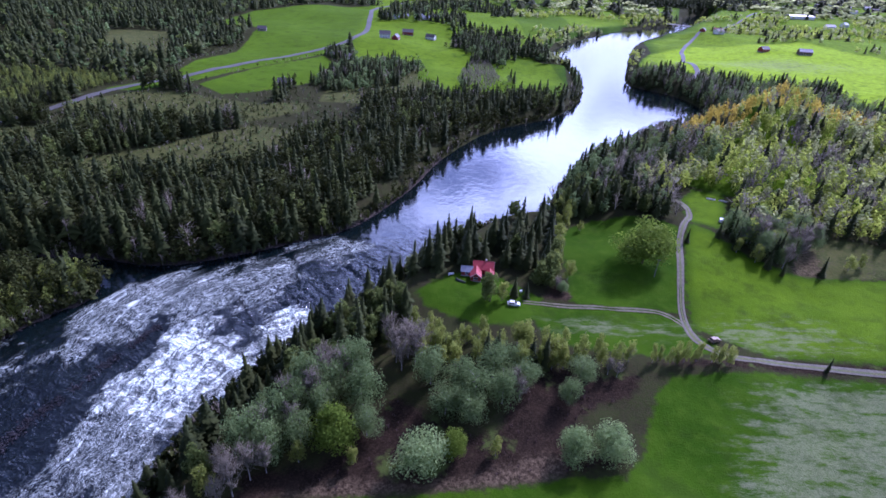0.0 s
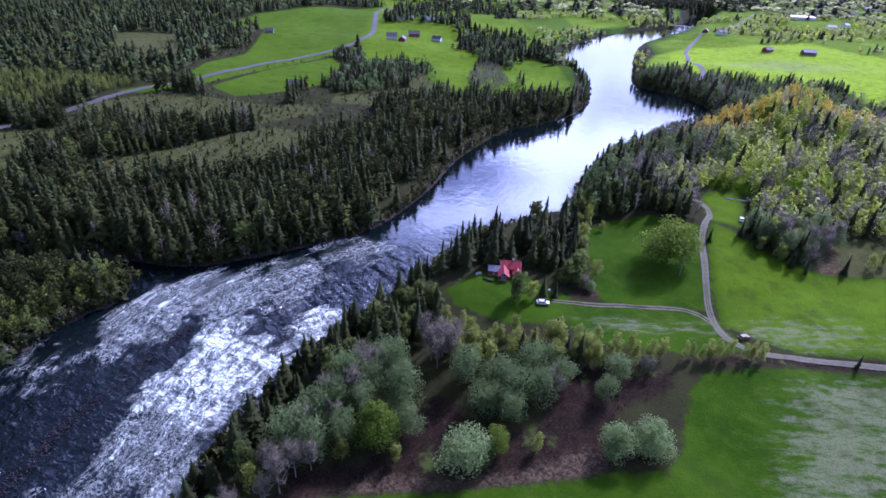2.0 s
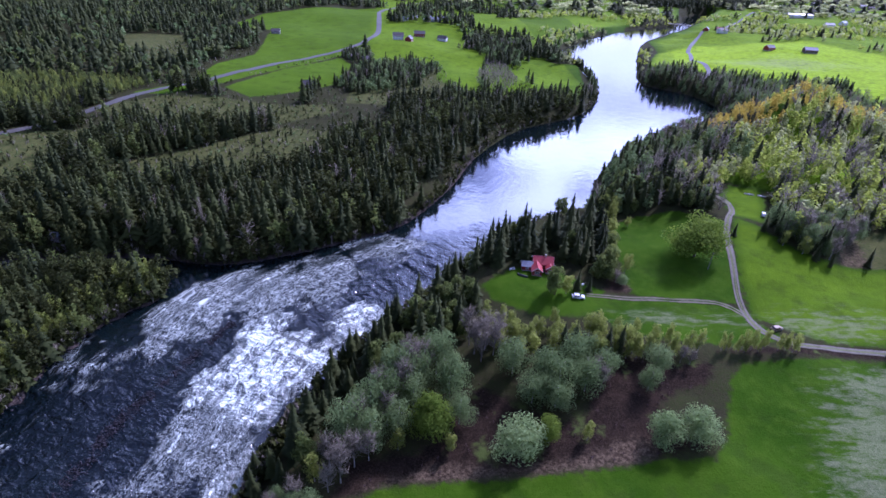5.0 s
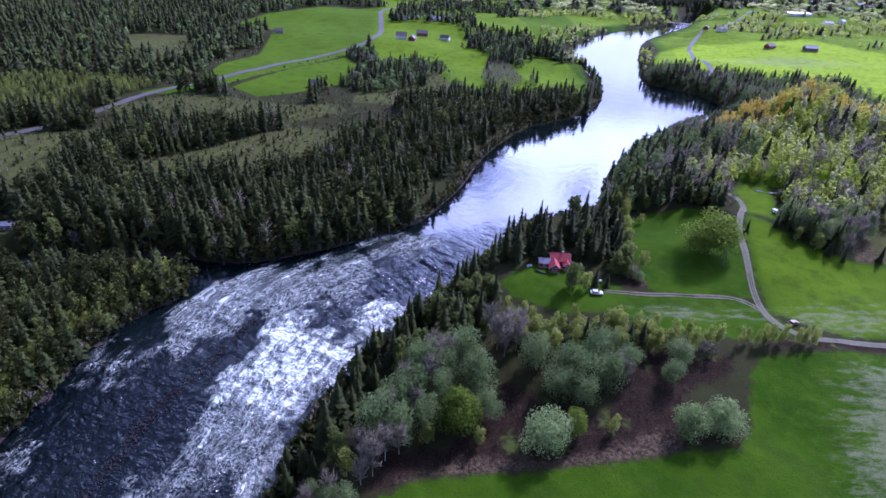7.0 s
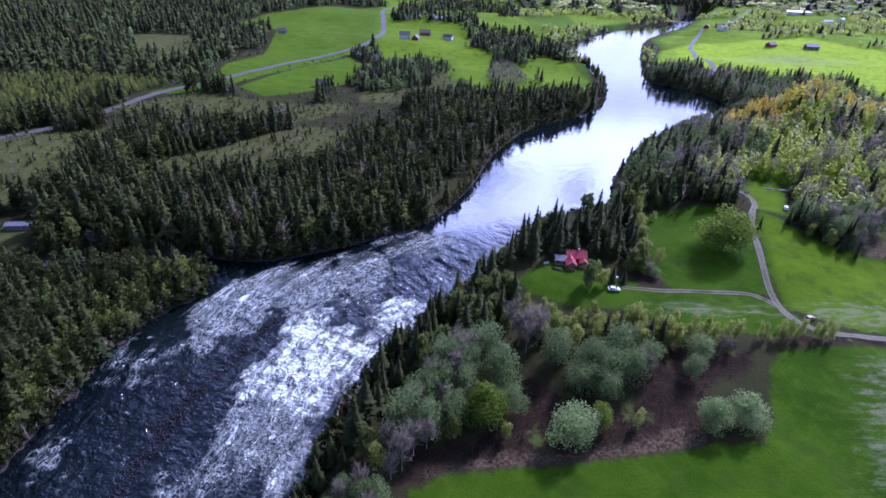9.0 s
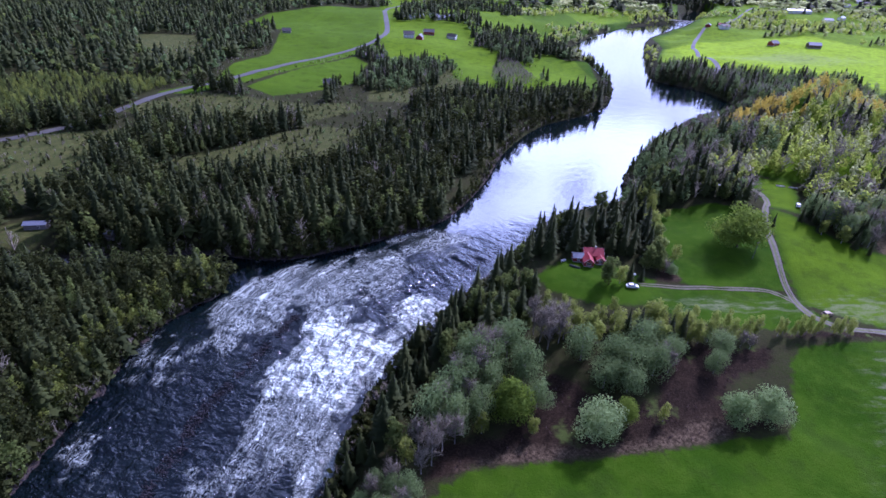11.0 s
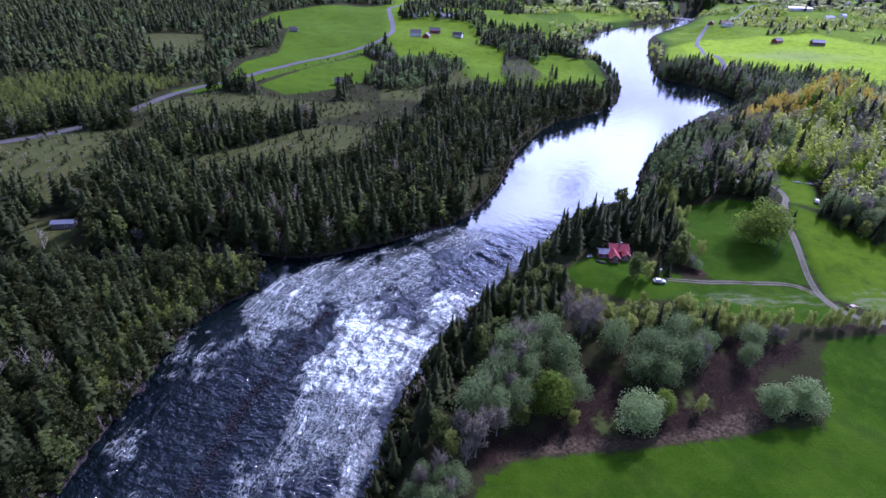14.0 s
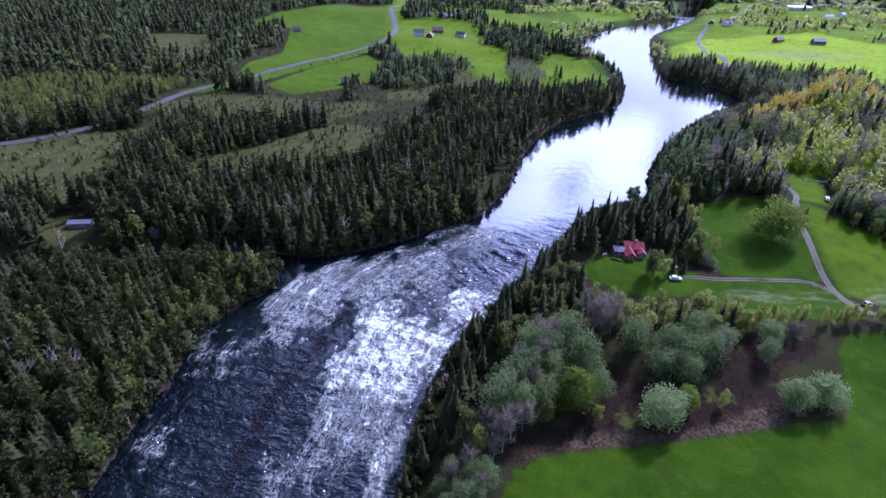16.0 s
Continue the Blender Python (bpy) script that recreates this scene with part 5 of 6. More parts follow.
for x, y, h in [(16.3, 154.6, 13), (36, 168, 12), (40, 171, 13), (39, 166, 9), (42, 174, 12), (45, 184, 12)]:
    plant("olive", x, y, h, 1.25, "alders beside the cabin")
plant("willow", 43.8, 163.8, 4.8, 1.0, "round willow bushes", "round dark green bush beside the meadow")
plant("willow", 60, 226, 5.0, 1.0, "round willow bushes", "round green bush at the meadow edge")

# ---- buildings ----
M_REDWOOD = surface("red_painted_boards", (0.20, 0.022, 0.016), (0.28, 0.035, 0.025), 1.5, 0.75, relief=0.3, stretch=(5, 5, 0.4))
M_REDROOF = surface("red_roof_sheet", (0.30, 0.026, 0.030), (0.39, 0.05, 0.05), 0.9, 0.45, relief=0.25, stretch=(6, 1, 1))
M_GREYROOF = surface("blue_grey_roof_sheet", (0.14, 0.16, 0.20), (0.22, 0.25, 0.30), 0.8, 0.5, relief=0.25, stretch=(6, 1, 1))
M_BLUEROOF = surface("blue_roof_sheet", (0.055, 0.075, 0.16), (0.09, 0.12, 0.22), 0.8, 0.5, relief=0.25, stretch=(6, 1, 1))
M_DARKROOF = surface("dark_roof_tiles", (0.05, 0.045, 0.05), (0.10, 0.09, 0.095), 1.2, 0.7, relief=0.4)
M_WHITE = surface("white_painted_wood", (0.68, 0.68, 0.66), (0.80, 0.80, 0.78), 2.0, 0.6, relief=0.1)
M_BROWNWOOD = surface("brown_stained_boards", (0.07, 0.04, 0.03), (0.13, 0.075, 0.05), 1.5, 0.8, relief=0.3, stretch=(5, 5, 0.4))
M_GREYWOOD = surface("weathered_grey_boards", (0.16, 0.15, 0.14), (0.27, 0.25, 0.23), 1.5, 0.85, relief=0.3, stretch=(5, 5, 0.4))
M_CONCRETE = surface("weathered_concrete", (0.26, 0.25, 0.24), (0.40, 0.39, 0.37), 0.8, 0.9, relief=0.2)
M_GLASS, _n, _l, _p = nodes_of("window_glass")
_p.inputs["Base Color"].default_value, _p.inputs["Roughness"].default_value, _p.inputs["Metallic"].default_value = (0.02, 0.025, 0.03, 1), 0.04, 0.0
_p.inputs["Coat Weight"].default_value = 0.6
M_CARPAINT, _n, _l, _p = nodes_of("white_car_paint")
_p.inputs["Base Color"].default_value, _p.inputs["Roughness"].default_value, _p.inputs["Coat Weight"].default_value = (0.75, 0.76, 0.78, 1), 0.3, 0.7
M_OLDPAINT = surface("rusty_tan_paint", (0.16, 0.10, 0.05), (0.34, 0.26, 0.15), 1.5, 0.6, relief=0.2)
M_RUBBER = surface("black_rubber", (0.015, 0.015, 0.015), (0.03, 0.03, 0.03), 5, 0.85)
M_CHROME, _n, _l, _p = nodes_of("wheel_alloy")
_p.inputs["Base Color"].default_value, _p.inputs["Roughness"].default_value, _p.inputs["Metallic"].default_value = (0.5, 0.5, 0.52, 1), 0.3, 1.0
M_LAMP, _n, _l, _p = nodes_of("lamp_glass")
_p.inputs["Base Color"].default_value, _p.inputs["Roughness"].default_value = (0.6, 0.6, 0.62, 1), 0.1
M_GREENBOAT = surface("dark_green_boat_paint", (0.02, 0.035, 0.03), (0.04, 0.06, 0.05), 2, 0.4)


def wing(root, w, d, hw, hr, cx, cy, turn, wall_mat, roof_mat, windows=(), door=None, trim=None, over=0.35, foot=0.35):
    """A gabled body w wide (gable side) and d deep with the ridge along its depth: walls, two roof slopes, windows, door."""
    frame_m = pose(cx, cy, 0, 0, 0, turn)

    def placed(bm):
        bmesh.ops.transform(bm, matrix=frame_m, verts=bm.verts)
        return bm
    bm = bmesh.new()
    x, y = w / 2, d / 2
    ring = [(-x, 0), (x, 0), (x, hw), (0, hw + hr), (-x, hw)]
    a = [bm.verts.new((px, -y, pz)) for px, pz in ring]
    b = [bm.verts.new((px, y, pz)) for px, pz in ring]
    bm.faces.new(a)
    bm.faces.new(b[::-1])
    for i in range(5):
        j = (i + 1) % 5
        bm.faces.new((a[j], a[i], b[i], b[j]))
    part("wall", placed(bm), wall_mat, root)
    part("foundation", placed(box(bmesh.new(), -x - 0.04, -y - 0.04, -1.2, x + 0.04, y + 0.04, foot)), M_CONCRETE, root)
    for s in (-1, 1):
        bm = bmesh.new()
        run = x + over
        fall = hr * over / x
        th = 0.14
        pts = [(0, hw + hr + 0.02), (s * run, hw - fall + 0.02), (s * run, hw - fall + th), (0, hw + hr + th + 0.02)]
        f = [bm.verts.new((px, -y - over, pz)) for px, pz in pts]
        k = [bm.verts.new((px, y + over, pz)) for px, pz in pts]
        bm.faces.new(f)
        bm.faces.new(k[::-1])
        for i in range(4):
            j = (i + 1) % 4
            bm.faces.new((f[j], f[i], k[i], k[j]))
        roof = part("roof", placed(bm), roof_mat, root)
        if trim:
            for yy in (-y - over - 0.03, y + over):
                bm = bmesh.new()
                t = [bm.verts.new((px, yy + q, pz)) for q in (0, 0.03) for px, pz in ((0, hw + hr - 0.16), (s * run, hw - fall - 0.16), (s * run, hw - fall + th), (0, hw + hr + th))]
                for q in ((0, 1, 2, 3), (7, 6, 5, 4), (0, 4, 5, 1), (1, 5, 6, 2), (2, 6, 7, 3), (3, 7, 4, 0)):
                    bm.faces.new([t[i] for i in q])
                part("bargeboard", placed(bm), trim, roof, "white bargeboard")
    part("ridge_cap", placed(tube(bmesh.new(), (0, -y - over, hw + hr + 0.16), (0, y + over, hw + hr + 0.16), 0.1, 0.1, 6)), roof_mat, root)
    # windows: side ('f' front gable, 'b', 'l', 'r'), offset along the wall, sill height, width, height
    for side, off, sill, ww, wh in windows:
        turn_m = {"f": pose(off, -y, sill), "b": pose(-off, y, sill, 0, 0, 180), "l": pose(-x, -off, sill, 0, 0, -90), "r": pose(x, off, sill, 0, 0, 90)}[side]
        bm = bmesh.new()
        for q in ((-ww / 2 - 0.12, -0.07, -0.12, -ww / 2, 0.03, wh + 0.12), (ww / 2, -0.07, -0.12, ww / 2 + 0.12, 0.03, wh + 0.12),
                  (-ww / 2, -0.07, -0.12, ww / 2, 0.03, 0), (-ww / 2, -0.07, wh, ww / 2, 0.03, wh + 0.12), (-0.05, -0.06, 0, 0.05, 0.03, wh)):
            box(bm, *q)
        bmesh.ops.transform(bm, matrix=turn_m, verts=bm.verts)
        win = part("window", placed(bm), M_WHITE, root, "white window frame")
        bm = box(bmesh.new(), -ww / 2, -0.03, 0, ww / 2, 0.0, wh)
        bmesh.ops.transform(bm, matrix=turn_m, verts=bm.verts)
        part("pane", placed(bm), M_GLASS, win)
    if door:
        side, off, dw, dh, mat = door
        turn_m = {"f": pose(off, -y, 0.2), "r": pose(x, off, 0.2, 0, 0, 90), "l": pose(-x, -off, 0.2, 0, 0, -90)}[side]
        bm = box(bmesh.new(), -dw / 2, -0.06, 0, dw / 2, 0.02, dh, 0.015)
        bmesh.ops.transform(bm, matrix=turn_m, verts=bm.verts)
        dr = part("door", placed(bm), mat, root)
        bm = tube(bmesh.new(), (dw / 2 - 0.15, -0.14, 1.0), (dw / 2 - 0.15, -0.06, 1.0), 0.03, 0.03, 6)
        bmesh.ops.transform(bm, matrix=turn_m, verts=bm.verts)
        part("door_handle", placed(bm), M_CHROME, dr)


def building(name, x, y, turn, label, category, group="", dz=0.0):
    ob = new(name)
    ob.empty_display_size = 0.1
    ob.matrix_basis = pose(x, y, height(x, y) + dz, 0, 0, turn)
    return tagged(ob, label, category, group)


def chimney(root, x, y, z0, z1):
    bm = box(bmesh.new(), x - 0.3, y - 0.3, z0, x + 0.3, y + 0.3, z1, 0.02)
    box(bm, x - 0.38, y - 0.38, z1, x + 0.38, y + 0.38, z1 + 0.12)
    part("chimney", bm, M_CONCRETE, root, "grey chimney")


cabin = building("cabin", 12.7, 171.0, -4, "red wooden cabin with red roof and white windows beside tall spruces", "cabin", dz=0.1)
wing(cabin, 6.4, 8.6, 3.0, 2.2, 2.2, 3.4, 90, M_REDWOOD, M_REDROOF, [("r", -2.4, 1.0, 1.2, 1.1), ("f", 0, 1.0, 1.2, 1.1), ("b", 0, 1.0, 1.2, 1.1)], trim=M_WHITE)
wing(cabin, 4.3, 6.2, 2.5, 1.7, -0.9, -2.2, 0, M_REDWOOD, M_REDROOF, [("f", 0, 1.0, 1.7, 1.15), ("r", -1.5, 1.0, 1.0, 1.0)], ("r", 0.8, 0.95, 2.0, M_WHITE), M_WHITE)
wing(cabin, 4.6, 4.6, 2.3, 1.3, -4.9, 0.9, 90, M_REDWOOD, M_GREYROOF, [("l", 0, 0.9, 1.0, 1.0)], trim=M_WHITE)
wing(cabin, 3.4, 3.4, 2.3, 1.2, 5.0, -0.8, 0, M_REDWOOD, M_REDROOF, [("f", 0, 0.9, 1.3, 1.0)], trim=M_WHITE)
chimney(cabin, 3.2, 3.4, 4.6, 6.1)
cabin.scale = (0.88, 0.88, 0.88)


def car(x, y, turn, label, length=4.6, name="car", paint=None):
    """An estate car built from a lofted side outline; wheels stand on the ground."""
    paint = paint or M_CARPAINT
    root = new(name)
    root.empty_display_size = 0.1
    root.matrix_basis = pose(x, y, height(x, y) + 0.06, 0, 0, turn)
    tagged(root, label, "car")
    k = length / 4.6
    line = [(-2.25, 0.45), (-2.28, 0.85), (-2.0, 1.0), (-1.85, 1.02), (-1.5, 1.5), (0.2, 1.56), (1.0, 1.1), (1.9, 0.98), (2.22, 0.78), (2.25, 0.42), (1.9, 0.3), (-1.9, 0.3)]
    bm = bmesh.new()
    rows = []
    for yy, inset in ((-0.90, 0.06), (-0.80, 0.0), (0.80, 0.0), (0.90, 0.06)):
        rows.append([bm.verts.new((px * k * (1 - 0.02 * (inset > 0)), yy * (0.86 if pz > 1.2 else 1.0), pz - (inset if pz > 1.0 else -inset * 0.3))) for px, pz in line])
    n = len(line)
    for a, b in zip(rows, rows[1:]):
        for i in range(n):
            j = (i + 1) % n
            bm.faces.new((a[i], a[j], b[j], b[i]))
    bm.faces.new(rows[0][::-1])
    bm.faces.new(rows[-1])
    bmesh.ops.bevel(bm, geom=bm.edges[:], offset=0.03, segments=1, affect="EDGES")
    part("body", bm, paint, root)
    for s in (-1, 1):
        bm = bmesh.new()
        for q in ((-1.72, -0.7), (-0.62, 0.12)):
            v = [bm.verts.new((px * k, s * (0.79 if pz > 1.2 else 0.915), pz)) for px, pz in ((q[0], 1.02), (q[1], 1.02), (q[1], 1.45), (q[0] + 0.22, 1.43))]
            bm.faces.new(v)
        bmesh.ops.solidify(bm, geom=bm.faces[:], thickness=0.02)
        part("side_window", bm, M_GLASS, root)
    for xa, za, xb, zb in ((0.28, 1.5, 0.98, 1.12), (-1.58, 1.42, -1.88, 1.05)):
        bm = bmesh.new()
        v = [bm.verts.new((px * k + (0.03 if xa > 0 else -0.03), yy, pz + 0.03)) for px, pz, yy in ((xa, za, -0.62), (xa, za, 0.62), (xb, zb, 0.72), (xb, zb, -0.72))]
        bm.faces.new(v)
        bmesh.ops.solidify(bm, geom=bm.faces[:], thickness=0.02)
        part("windscreen" if xa > 0 else "rear_window", bm, M_GLASS, root)
    for wx in (-1.38 * k, 1.4 * k):
        for s in (-1, 1):
            bm = tube(bmesh.new(), (wx, s * 0.70, 0.32), (wx, s * 0.93, 0.32), 0.33, 0.33, 18)
            bmesh.ops.bevel(bm, geom=bm.edges[:], offset=0.02, segments=1, affect="EDGES")
            wheel = part("wheel", bm, M_RUBBER, root, "black tyre")
            part("rim", tube(bmesh.new(), (wx, s * 0.90, 0.32), (wx, s * 0.945, 0.32), 0.21, 0.19, 12), M_CHROME, wheel)
    for s in (-1, 1):
        part("headlight", box(bmesh.new(), 2.12 * k, s * 0.68 - 0.16, 0.66, 2.25 * k, s * 0.68 + 0.16, 0.8, 0.02), M_LAMP, root)
        part("mirror", box(bmesh.new(), 0.72 * k, s * 0.98 - 0.09, 1.05, 0.86 * k, s * 0.98 + 0.09, 1.2, 0.02), paint, root)
    return root


car(24.6, 152.6, -6, "white estate car parked on the grass by the driveway")

# boat turned over on the lawn, garden bench, pole
boat = building("rowing_boat", 6.0, 166.0, 58, "dark green rowing boat lying upside down on the lawn", "boat")
bm = bmesh.new()
rows = []
for i in range(9):
    t = i / 8
    wdt = 0.75 * math.sin(math.pi * (0.12 + 0.80 * t)) ** 0.7
    rows.append([bm.verts.new((wdt * math.cos(a), -2.2 + 4.4 * t, 0.08 + 0.55 * math.sin(a) * (0.75 + 0.25 * math.sin(math.pi * t)))) for a in np.linspace(0, math.pi, 9)])
for a, b in zip(rows, rows[1:]):
    for i in range(8):
        bm.faces.new((a[i], a[i + 1], b[i + 1], b[i]))
bmesh.ops.solidify(bm, geom=bm.faces[:], thickness=0.04)
part("hull", bm, M_GREENBOAT, boat)
part("keel", box(bmesh.new(), -0.04, -2.1, 0.55, 0.04, 2.1, 0.72, 0.01), M_GREYWOOD, boat)

bench = building("garden_bench", 2.6, 170.4, 20, "white wooden garden bench at the edge of the lawn", "bench")
for i in range(3):
    part("slat", box(bmesh.new(), -1.1, -0.1 + 0.17 * i, 0.45, 1.1, 0.04 + 0.17 * i, 0.50, 0.01), M_WHITE, bench)
    part("back_slat", box(bmesh.new(), -1.1, 0.42, 0.60 + 0.16 * i, 1.1, 0.46, 0.72 + 0.16 * i, 0.01), M_WHITE, bench)
for sx in (-1.0, 1.0):
    for sy in (-0.05, 0.40):
        part("leg", box(bmesh.new(), sx - 0.05, sy - 0.04, -0.1, sx + 0.05, sy + 0.04, 0.46 if sy < 0 else 1.08), M_WHITE, bench)

pole = building("utility_pole", 81, 173, 10, "grey wooden utility pole in the meadow", "utility pole")
part("shaft", tube(bmesh.new(), (0, 0, -0.5), (0, 0, 8.0), 0.14, 0.10, 10), M_GREYWOOD, pole)
part("crossarm", box(bmesh.new(), -0.8, -0.06, 7.4, 0.8, 0.06, 7.55), M_GREYWOOD, pole)
for sx in (-0.7, 0, 0.7):
    part("insulator", tube(bmesh.new(), (sx, 0, 7.55), (sx, 0, 7.72), 0.05, 0.04, 8), M_WHITE, pole)

flagpole = building("flagpole", 17.2, 163.8, 0, "slim white flagpole on the lawn beside a cabin", "flagpole")
part("shaft", tube(bmesh.new(), (0, 0, -0.3), (0, 0, 7.0), 0.09, 0.05, 8), M_WHITE, flagpole)
part("finial", tube(bmesh.new(), (0, 0, 7.0), (0, 0, 7.12), 0.09, 0.03, 8), M_WHITE, flagpole)
mailbox = building("mailbox", 28, 160.4, 20, "white box on a post beside the driveway", "mailbox")
part("post", box(bmesh.new(), -0.06, -0.06, -0.3, 0.06, 0.06, 1.0), M_GREYWOOD, mailbox)
part("box", box(bmesh.new(), -0.45, -0.3, 1.0, 0.45, 0.3, 1.6, 0.03), M_WHITE, mailbox)

shed = building("shed", 97, 236, 12, "small grey shed with a blue-grey metal roof among trees", "shed")
wing(shed, 3.6, 5.0, 2.2, 0.9, 0, 0, 90, M_GREYWOOD, M_GREYROOF, [("l", 0, 0.9, 0.8, 0.7)], ("r", 1.2, 0.9, 1.9, M_BROWNWOOD))
car(125, 216, 60, "white van parked in a small meadow by the trees", 4.9, "van")
car(89.5, 137.5, 20, "rusty tan old car parked beside the farm track", 4.2, paint=M_OLDPAINT)


for x, y, a in ((131, 241, 70), (136.5, 239, 75)):
    small = building("rowing_boat", x, y, a, "pale rowing boat lying upside down beside a small meadow", "boat")
    for src in boat.children:
        ch = new(src.name.split(".")[0], src.data.copy())
        ch.data.materials.clear()
        ch.data.materials.append(M_WHITE if "hull" in src.name else M_GREYWOOD)
        ch.parent = small

# stone sill that divides the rapids
ROCKS, PEBBLES = [], []
for i in range(9):
    bm = bmesh.new()
    bmesh.ops.create_icosphere(bm, subdivisions=2 if i < 5 else 1, radius=0.5)
    rr = random.Random(50 + i)
    off = Vector((rr.uniform(0, 9), rr.uniform(0, 9), 0))
    for v in bm.verts:
        v.co = v.co * (0.75 + 0.7 * noise.noise(v.co * 1.7 + off)) * 1.1
        v.co.z *= 0.7
    me = bpy.data.meshes.new("stone")
    bm.to_mesh(me)
    bm.free()
    me.materials.append(M_STONE)
    (ROCKS if i < 5 else PEBBLES).append(me)
sill = new("stone_sill")
sill.empty_display_size = 0.1
tagged(sill, "low sill of dark wet stones dividing the rapids", "stone sill")
SILL = rounded([(-101, 148), (-107, 133), (-113.5, 116.5), (-119, 104), (-121.5, 92), (-124, 79), (-127, 62), (-131, 40)], 8)
rr = random.Random(77)
for i in range(300):
    t = rr.random() ** 0.9 * (len(SILL) - 1.01)
    k = int(t)
    ax, ay = SILL[k]
    bx, by = SILL[k + 1]
    x, y = ax + (bx - ax) * (t - k) + rr.gauss(0, 1.1), ay + (by - ay) * (t - k) + rr.gauss(0, 0.8)
    ob = new("stone", ROCKS[rr.randrange(5)])
    ob.parent = sill
    s = rr.uniform(0.45, 1.15)
    ob.matrix_basis = pose(x, y, float(water_level(np.array([x]), np.array([y]))[0]) + rr.uniform(-0.25, 0.12), rr.uniform(-20, 20), rr.uniform(-20, 20), rr.uniform(0, 360)) @ Matrix.Diagonal((s, s, s, 1))

rubble_v, rubble_f, o = [], [], 0
for i in range(2200):
    t = rr.random() * (len(SILL) - 1.01)
    k = int(t)
    (ax, ay), (bx, by) = SILL[k], SILL[k + 1]
    x, y, s = ax + (bx - ax) * (t - k) + rr.gauss(0, 1.3), ay + (by - ay) * (t - k) + rr.gauss(0, 0.9), rr.uniform(0.25, 0.65)
    m = pose(x, y, float(water_level(np.array([x]), np.array([y]))[0]) + rr.uniform(-0.15, 0.2), 0, 0, rr.uniform(0, 360))
    me = PEBBLES[i % 4]
    rubble_v.append(np.array([(m @ (v.co * s)) for v in me.vertices]))
    rubble_f.append(np.array([p.vertices[:] for p in me.polygons]) + o)
    o += len(me.vertices)
rubble = new("rubble", mesh_np("rubble", np.concatenate(rubble_v), np.concatenate(rubble_f), M_STONE))
rubble.parent = sill
tagged(rubble, kind="stuff")

# stones along the shores
rr = random.Random(78)
V, F, o = [], [], 0
for shore, lo, hi in ((rounded(LEFT_SHORE, 6), 20, 240), (rounded(RIGHT_SHORE, 6), 30, 230)):
    for i in range(len(shore) - 1):
        (ax, ay), (bx, by) = shore[i], shore[i + 1]
        if not lo < ay < hi:
            continue
        for k in range(int(math.hypot(bx - ax, by - ay) * 1.3)):
            t = rr.random()
            x, y = ax + (bx - ax) * t + rr.gauss(0, 0.8), ay + (by - ay) * t + rr.gauss(0, 0.8)
            me = PEBBLES[rr.randrange(4)]
            s = rr.uniform(0.3, 1.1)
            z = float(water_level(np.array([x]), np.array([y]))[0]) + rr.uniform(-0.1, 0.3)
            m = pose(x, y, z, 0, 0, rr.uniform(0, 360))
            V.append(np.array([(m @ (v.co * s)) for v in me.vertices]))
            F.append(np.array([p.vertices[:] for p in me.polygons]) + o)
            o += len(me.vertices)
tagged(new("shore_stones", mesh_np("shore_stones", np.concatenate(V), np.concatenate(F), M_STONE)), "dark boulders along the river shores", "stones", kind="stuff")


# ---- farms, barns and the far village ----
hut = building("forest_hut", -225, 200, 8, "low hut with a pale blue-grey roof among spruces", "hut")
wing(hut, 4.0, 9.0, 2.4, 0.8, 0, 0, 90, M_GREYWOOD, M_GREYROOF, [("l", 1.5, 0.9, 0.9, 0.8)])
hut = building("forest_hut", -190.5, 195, -15, "small hut with a pale roof between trees", "hut")
wing(hut, 3.0, 4.0, 2.2, 0.8, 0, 0, 90, M_GREYWOOD, M_GREYROOF)


def farmhouse(x, y, turn, w, d, hw, hr, wall_mat, roof_mat, label, name="farmhouse", group="far houses", rows=1):
    ob = building(name, x, y, turn, label, "house" if name != "barn" else "barn", group)
    wins = []
    for r in range(rows):
        n = max(2, int(d / 3.2))
        for i in range(n):
            off = (i + 0.5) / n * d - d / 2
            wins += [("l", off, 0.9 + 2.6 * r, 1.0, 1.1), ("r", off, 0.9 + 2.6 * r, 1.0, 1.1)]
        wins += [("f", -w / 4, 0.9 + 2.6 * r, 0.9, 1.1), ("f", w / 4, 0.9 + 2.6 * r, 0.9, 1.1)]
    wing(ob, w, d, hw, hr, 0, 0, 90, wall_mat, roof_mat, wins, ("r", 0, 1.0, 2.1, M_BROWNWOOD), M_WHITE, 0.5)
    if name != "barn":
        chimney(ob, 0, 0, hw + hr * 0.5, hw + hr + 0.9)
    return ob


farmhouse(-139, 459, 8, 8, 11, 3.2, 3.0, M_BROWNWOOD, M_DARKROOF, "brown wooden farmhouse with a dark roof at a field edge")
farmhouse(-105, 585, 25, 7, 9, 3.2, 2.6, M_WHITE, M_DARKROOF, "white house with a dark roof by the road bend")
farmhouse(-80, 702, 5, 9, 13, 5.2, 3.2, M_WHITE, M_DARKROOF, "large white farmhouse with a dark roof", rows=2)
farmhouse(-66, 696, 80, 8, 11, 3.4, 3.0, M_REDWOOD, M_DARKROOF, "red outbuilding with a dark roof", "barn")
farmhouse(-55, 752, 5, 9, 14, 4.0, 3.2, M_REDWOOD, M_DARKROOF, "dark red barn with a dark roof", "barn")
farmhouse(-24, 742, -20, 8, 12, 3.4, 3.0, M_WHITE, M_DARKROOF, "white house with a brown roof among bushes")
farmhouse(-234, 706, 10, 7, 10, 3.0, 2.6, M_GREYWOOD, M_DARKROOF, "weathered grey hay barn in a field", "barn")
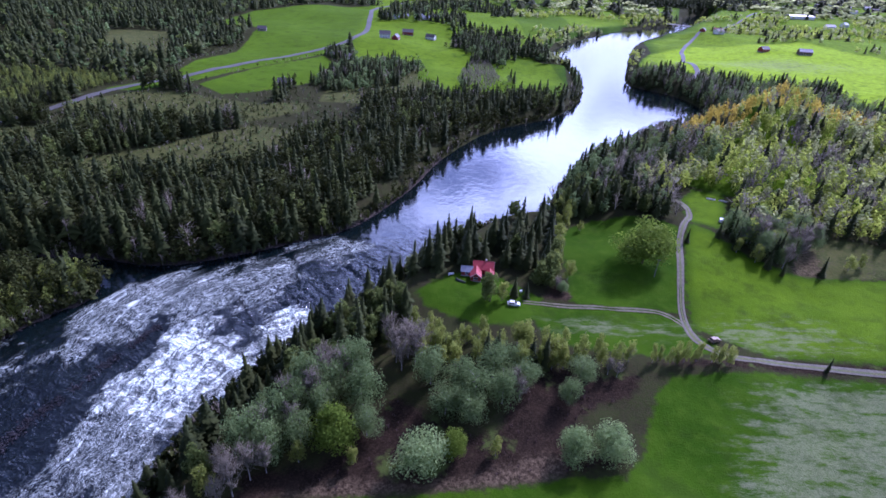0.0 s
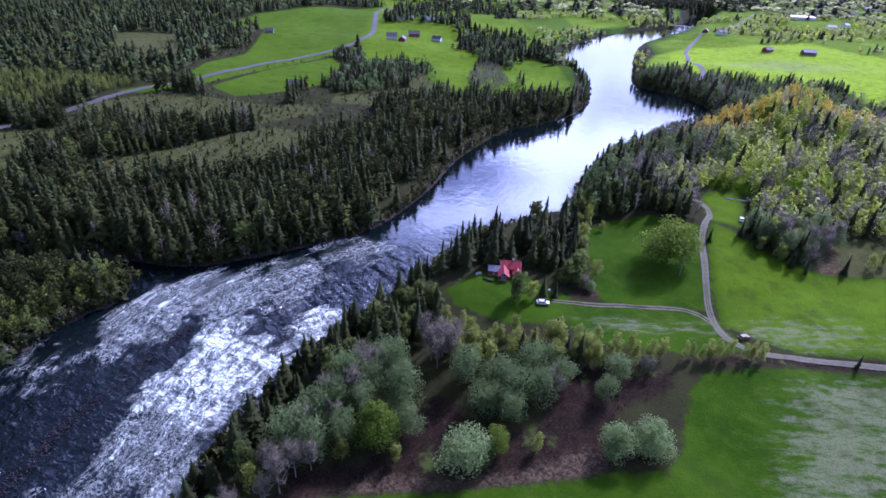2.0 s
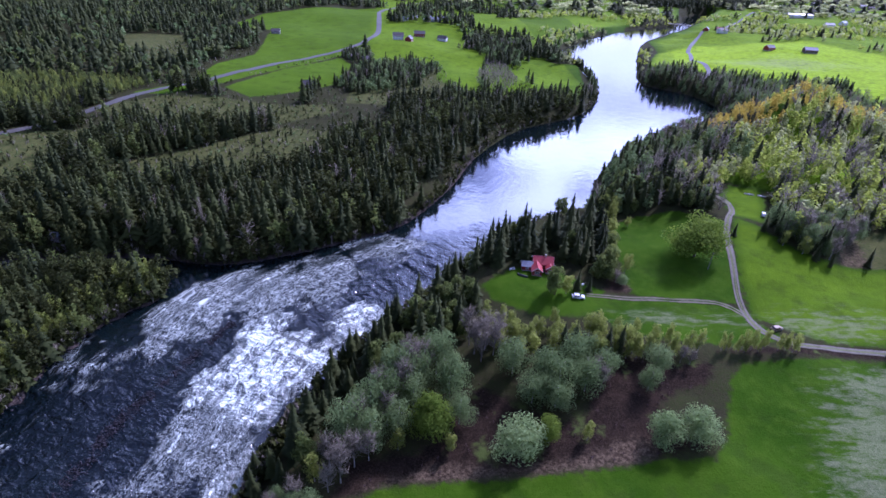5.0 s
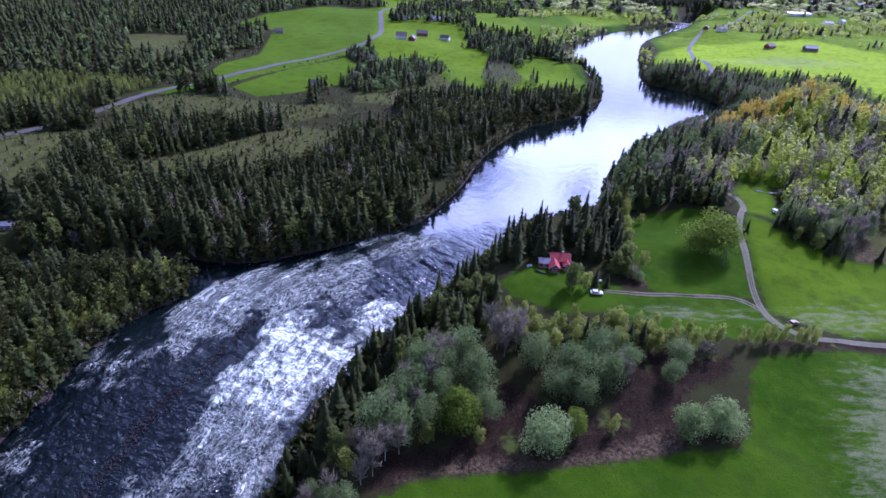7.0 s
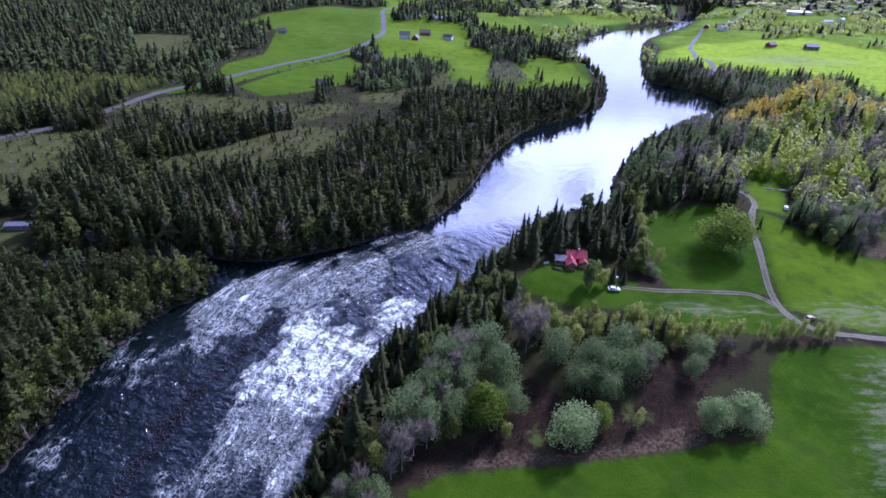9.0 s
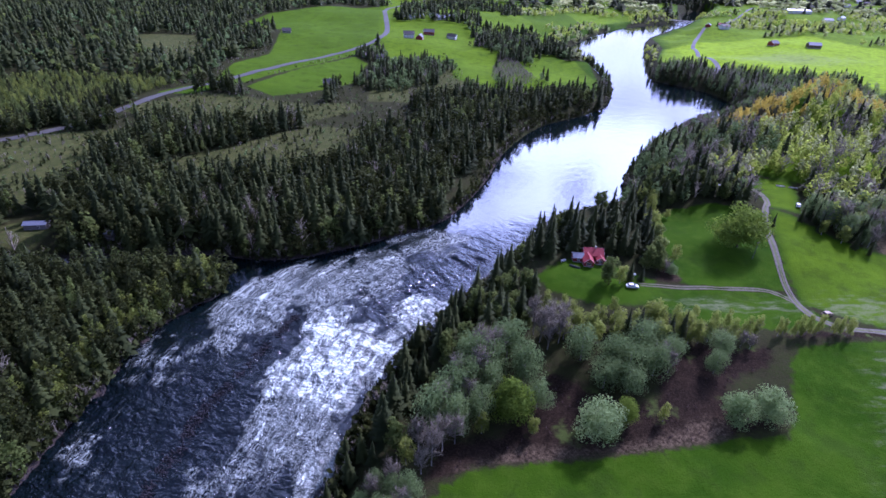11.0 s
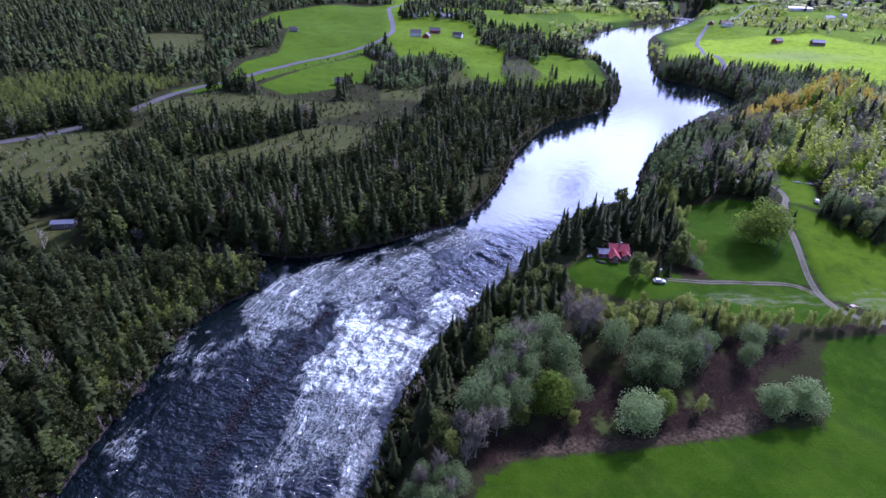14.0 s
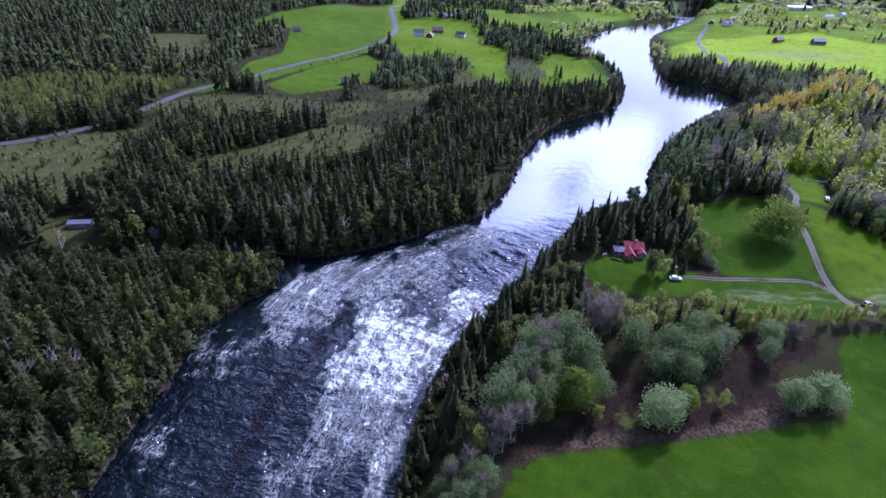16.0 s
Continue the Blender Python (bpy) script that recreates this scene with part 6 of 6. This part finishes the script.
farmhouse(-122, 596, 40, 6, 8, 3.0, 2.4, M_GREYWOOD, M_DARKROOF, "small grey shed by the road", "barn")
for x, y, a in ((-82, 884, 10), (-68, 892, 15), (-48, 894, 5), (-36, 884, 12), (-100, 905, 0), (-20, 915, 20)):
    farmhouse(x, y, a, 8, 12 if x > -60 else 8, 3.4, 2.4, M_WHITE, M_GREYROOF, "white house beside the road at the edge of the wood")
farmhouse(492, 773, -6, 9.5, 17, 4.2, 3.2, M_BROWNWOOD, M_BLUEROOF, "long brown barn with a blue metal roof", "barn")
farmhouse(450, 800, 20, 9, 13, 4.0, 3.2, M_REDWOOD, M_DARKROOF, "red-brown house between far fields")
farmhouse(470, 990, 15, 10, 15, 5.2, 3.4, M_WHITE, M_DARKROOF, "white farmhouse with a dark roof near the river", rows=2)
farmhouse(486, 1030, -20, 9, 13, 4.0, 3.0, M_WHITE, M_REDROOF, "white house with a red roof near the river")
farmhouse(455, 1020, 60, 9, 12, 3.6, 3.0, M_REDWOOD, M_DARKROOF, "red outbuilding of a far farm", "barn")
rr = random.Random(5)
for cx, cy in ((1050, 1600), (1040, 1530), (1185, 1730), (1026, 1458), (1236, 1729), (1098, 1497), (1500, 2050), (1120, 1560), (1180, 1640), (1010, 1590), (1090, 1660), (1260, 1640), (820, 1184), (771, 1158), (1330, 1800), (1300, 1730)):
    farmhouse(cx + rr.uniform(-8, 8), cy + rr.uniform(-8, 8), rr.uniform(-30, 30), 10, rr.uniform(13, 20), 5.0, 3.2, rr.choice((M_WHITE, M_WHITE, M_BROWNWOOD, M_GREYWOOD)), rr.choice((M_DARKROOF, M_GREYROOF)),
              "house of a far village", "village_house", "houses of the far village", 2)
farmhouse(770, 1270, 8, 22, 60, 6.0, 2.5, M_WHITE, M_GREYROOF, "long white hall with a pale roof in the far valley", "barn")

bridge = building("bridge", 464, 1262, -32, "low road bridge across the far river", "bridge")
bridge.location.z = 0
part("deck", box(bmesh.new(), -6, -3.5, 5.0, 66, 3.5, 6.0), M_CONCRETE, bridge)
for i in range(3):
    part("pier", box(bmesh.new(), 12 + 18 * i, -2.5, -3, 13.5 + 18 * i, 2.5, 5.0), M_CONCRETE, bridge)
for s in (-3.4, 3.4):
    part("railing", box(bmesh.new(), -6, s - 0.06, 6.9, 66, s + 0.06, 7.05), M_CHROME, bridge)
    for i in range(13):
        part("rail_post", box(bmesh.new(), -5.8 + 5.9 * i, s - 0.06, 6.0, -5.65 + 5.9 * i, s + 0.06, 6.9), M_CHROME, bridge)
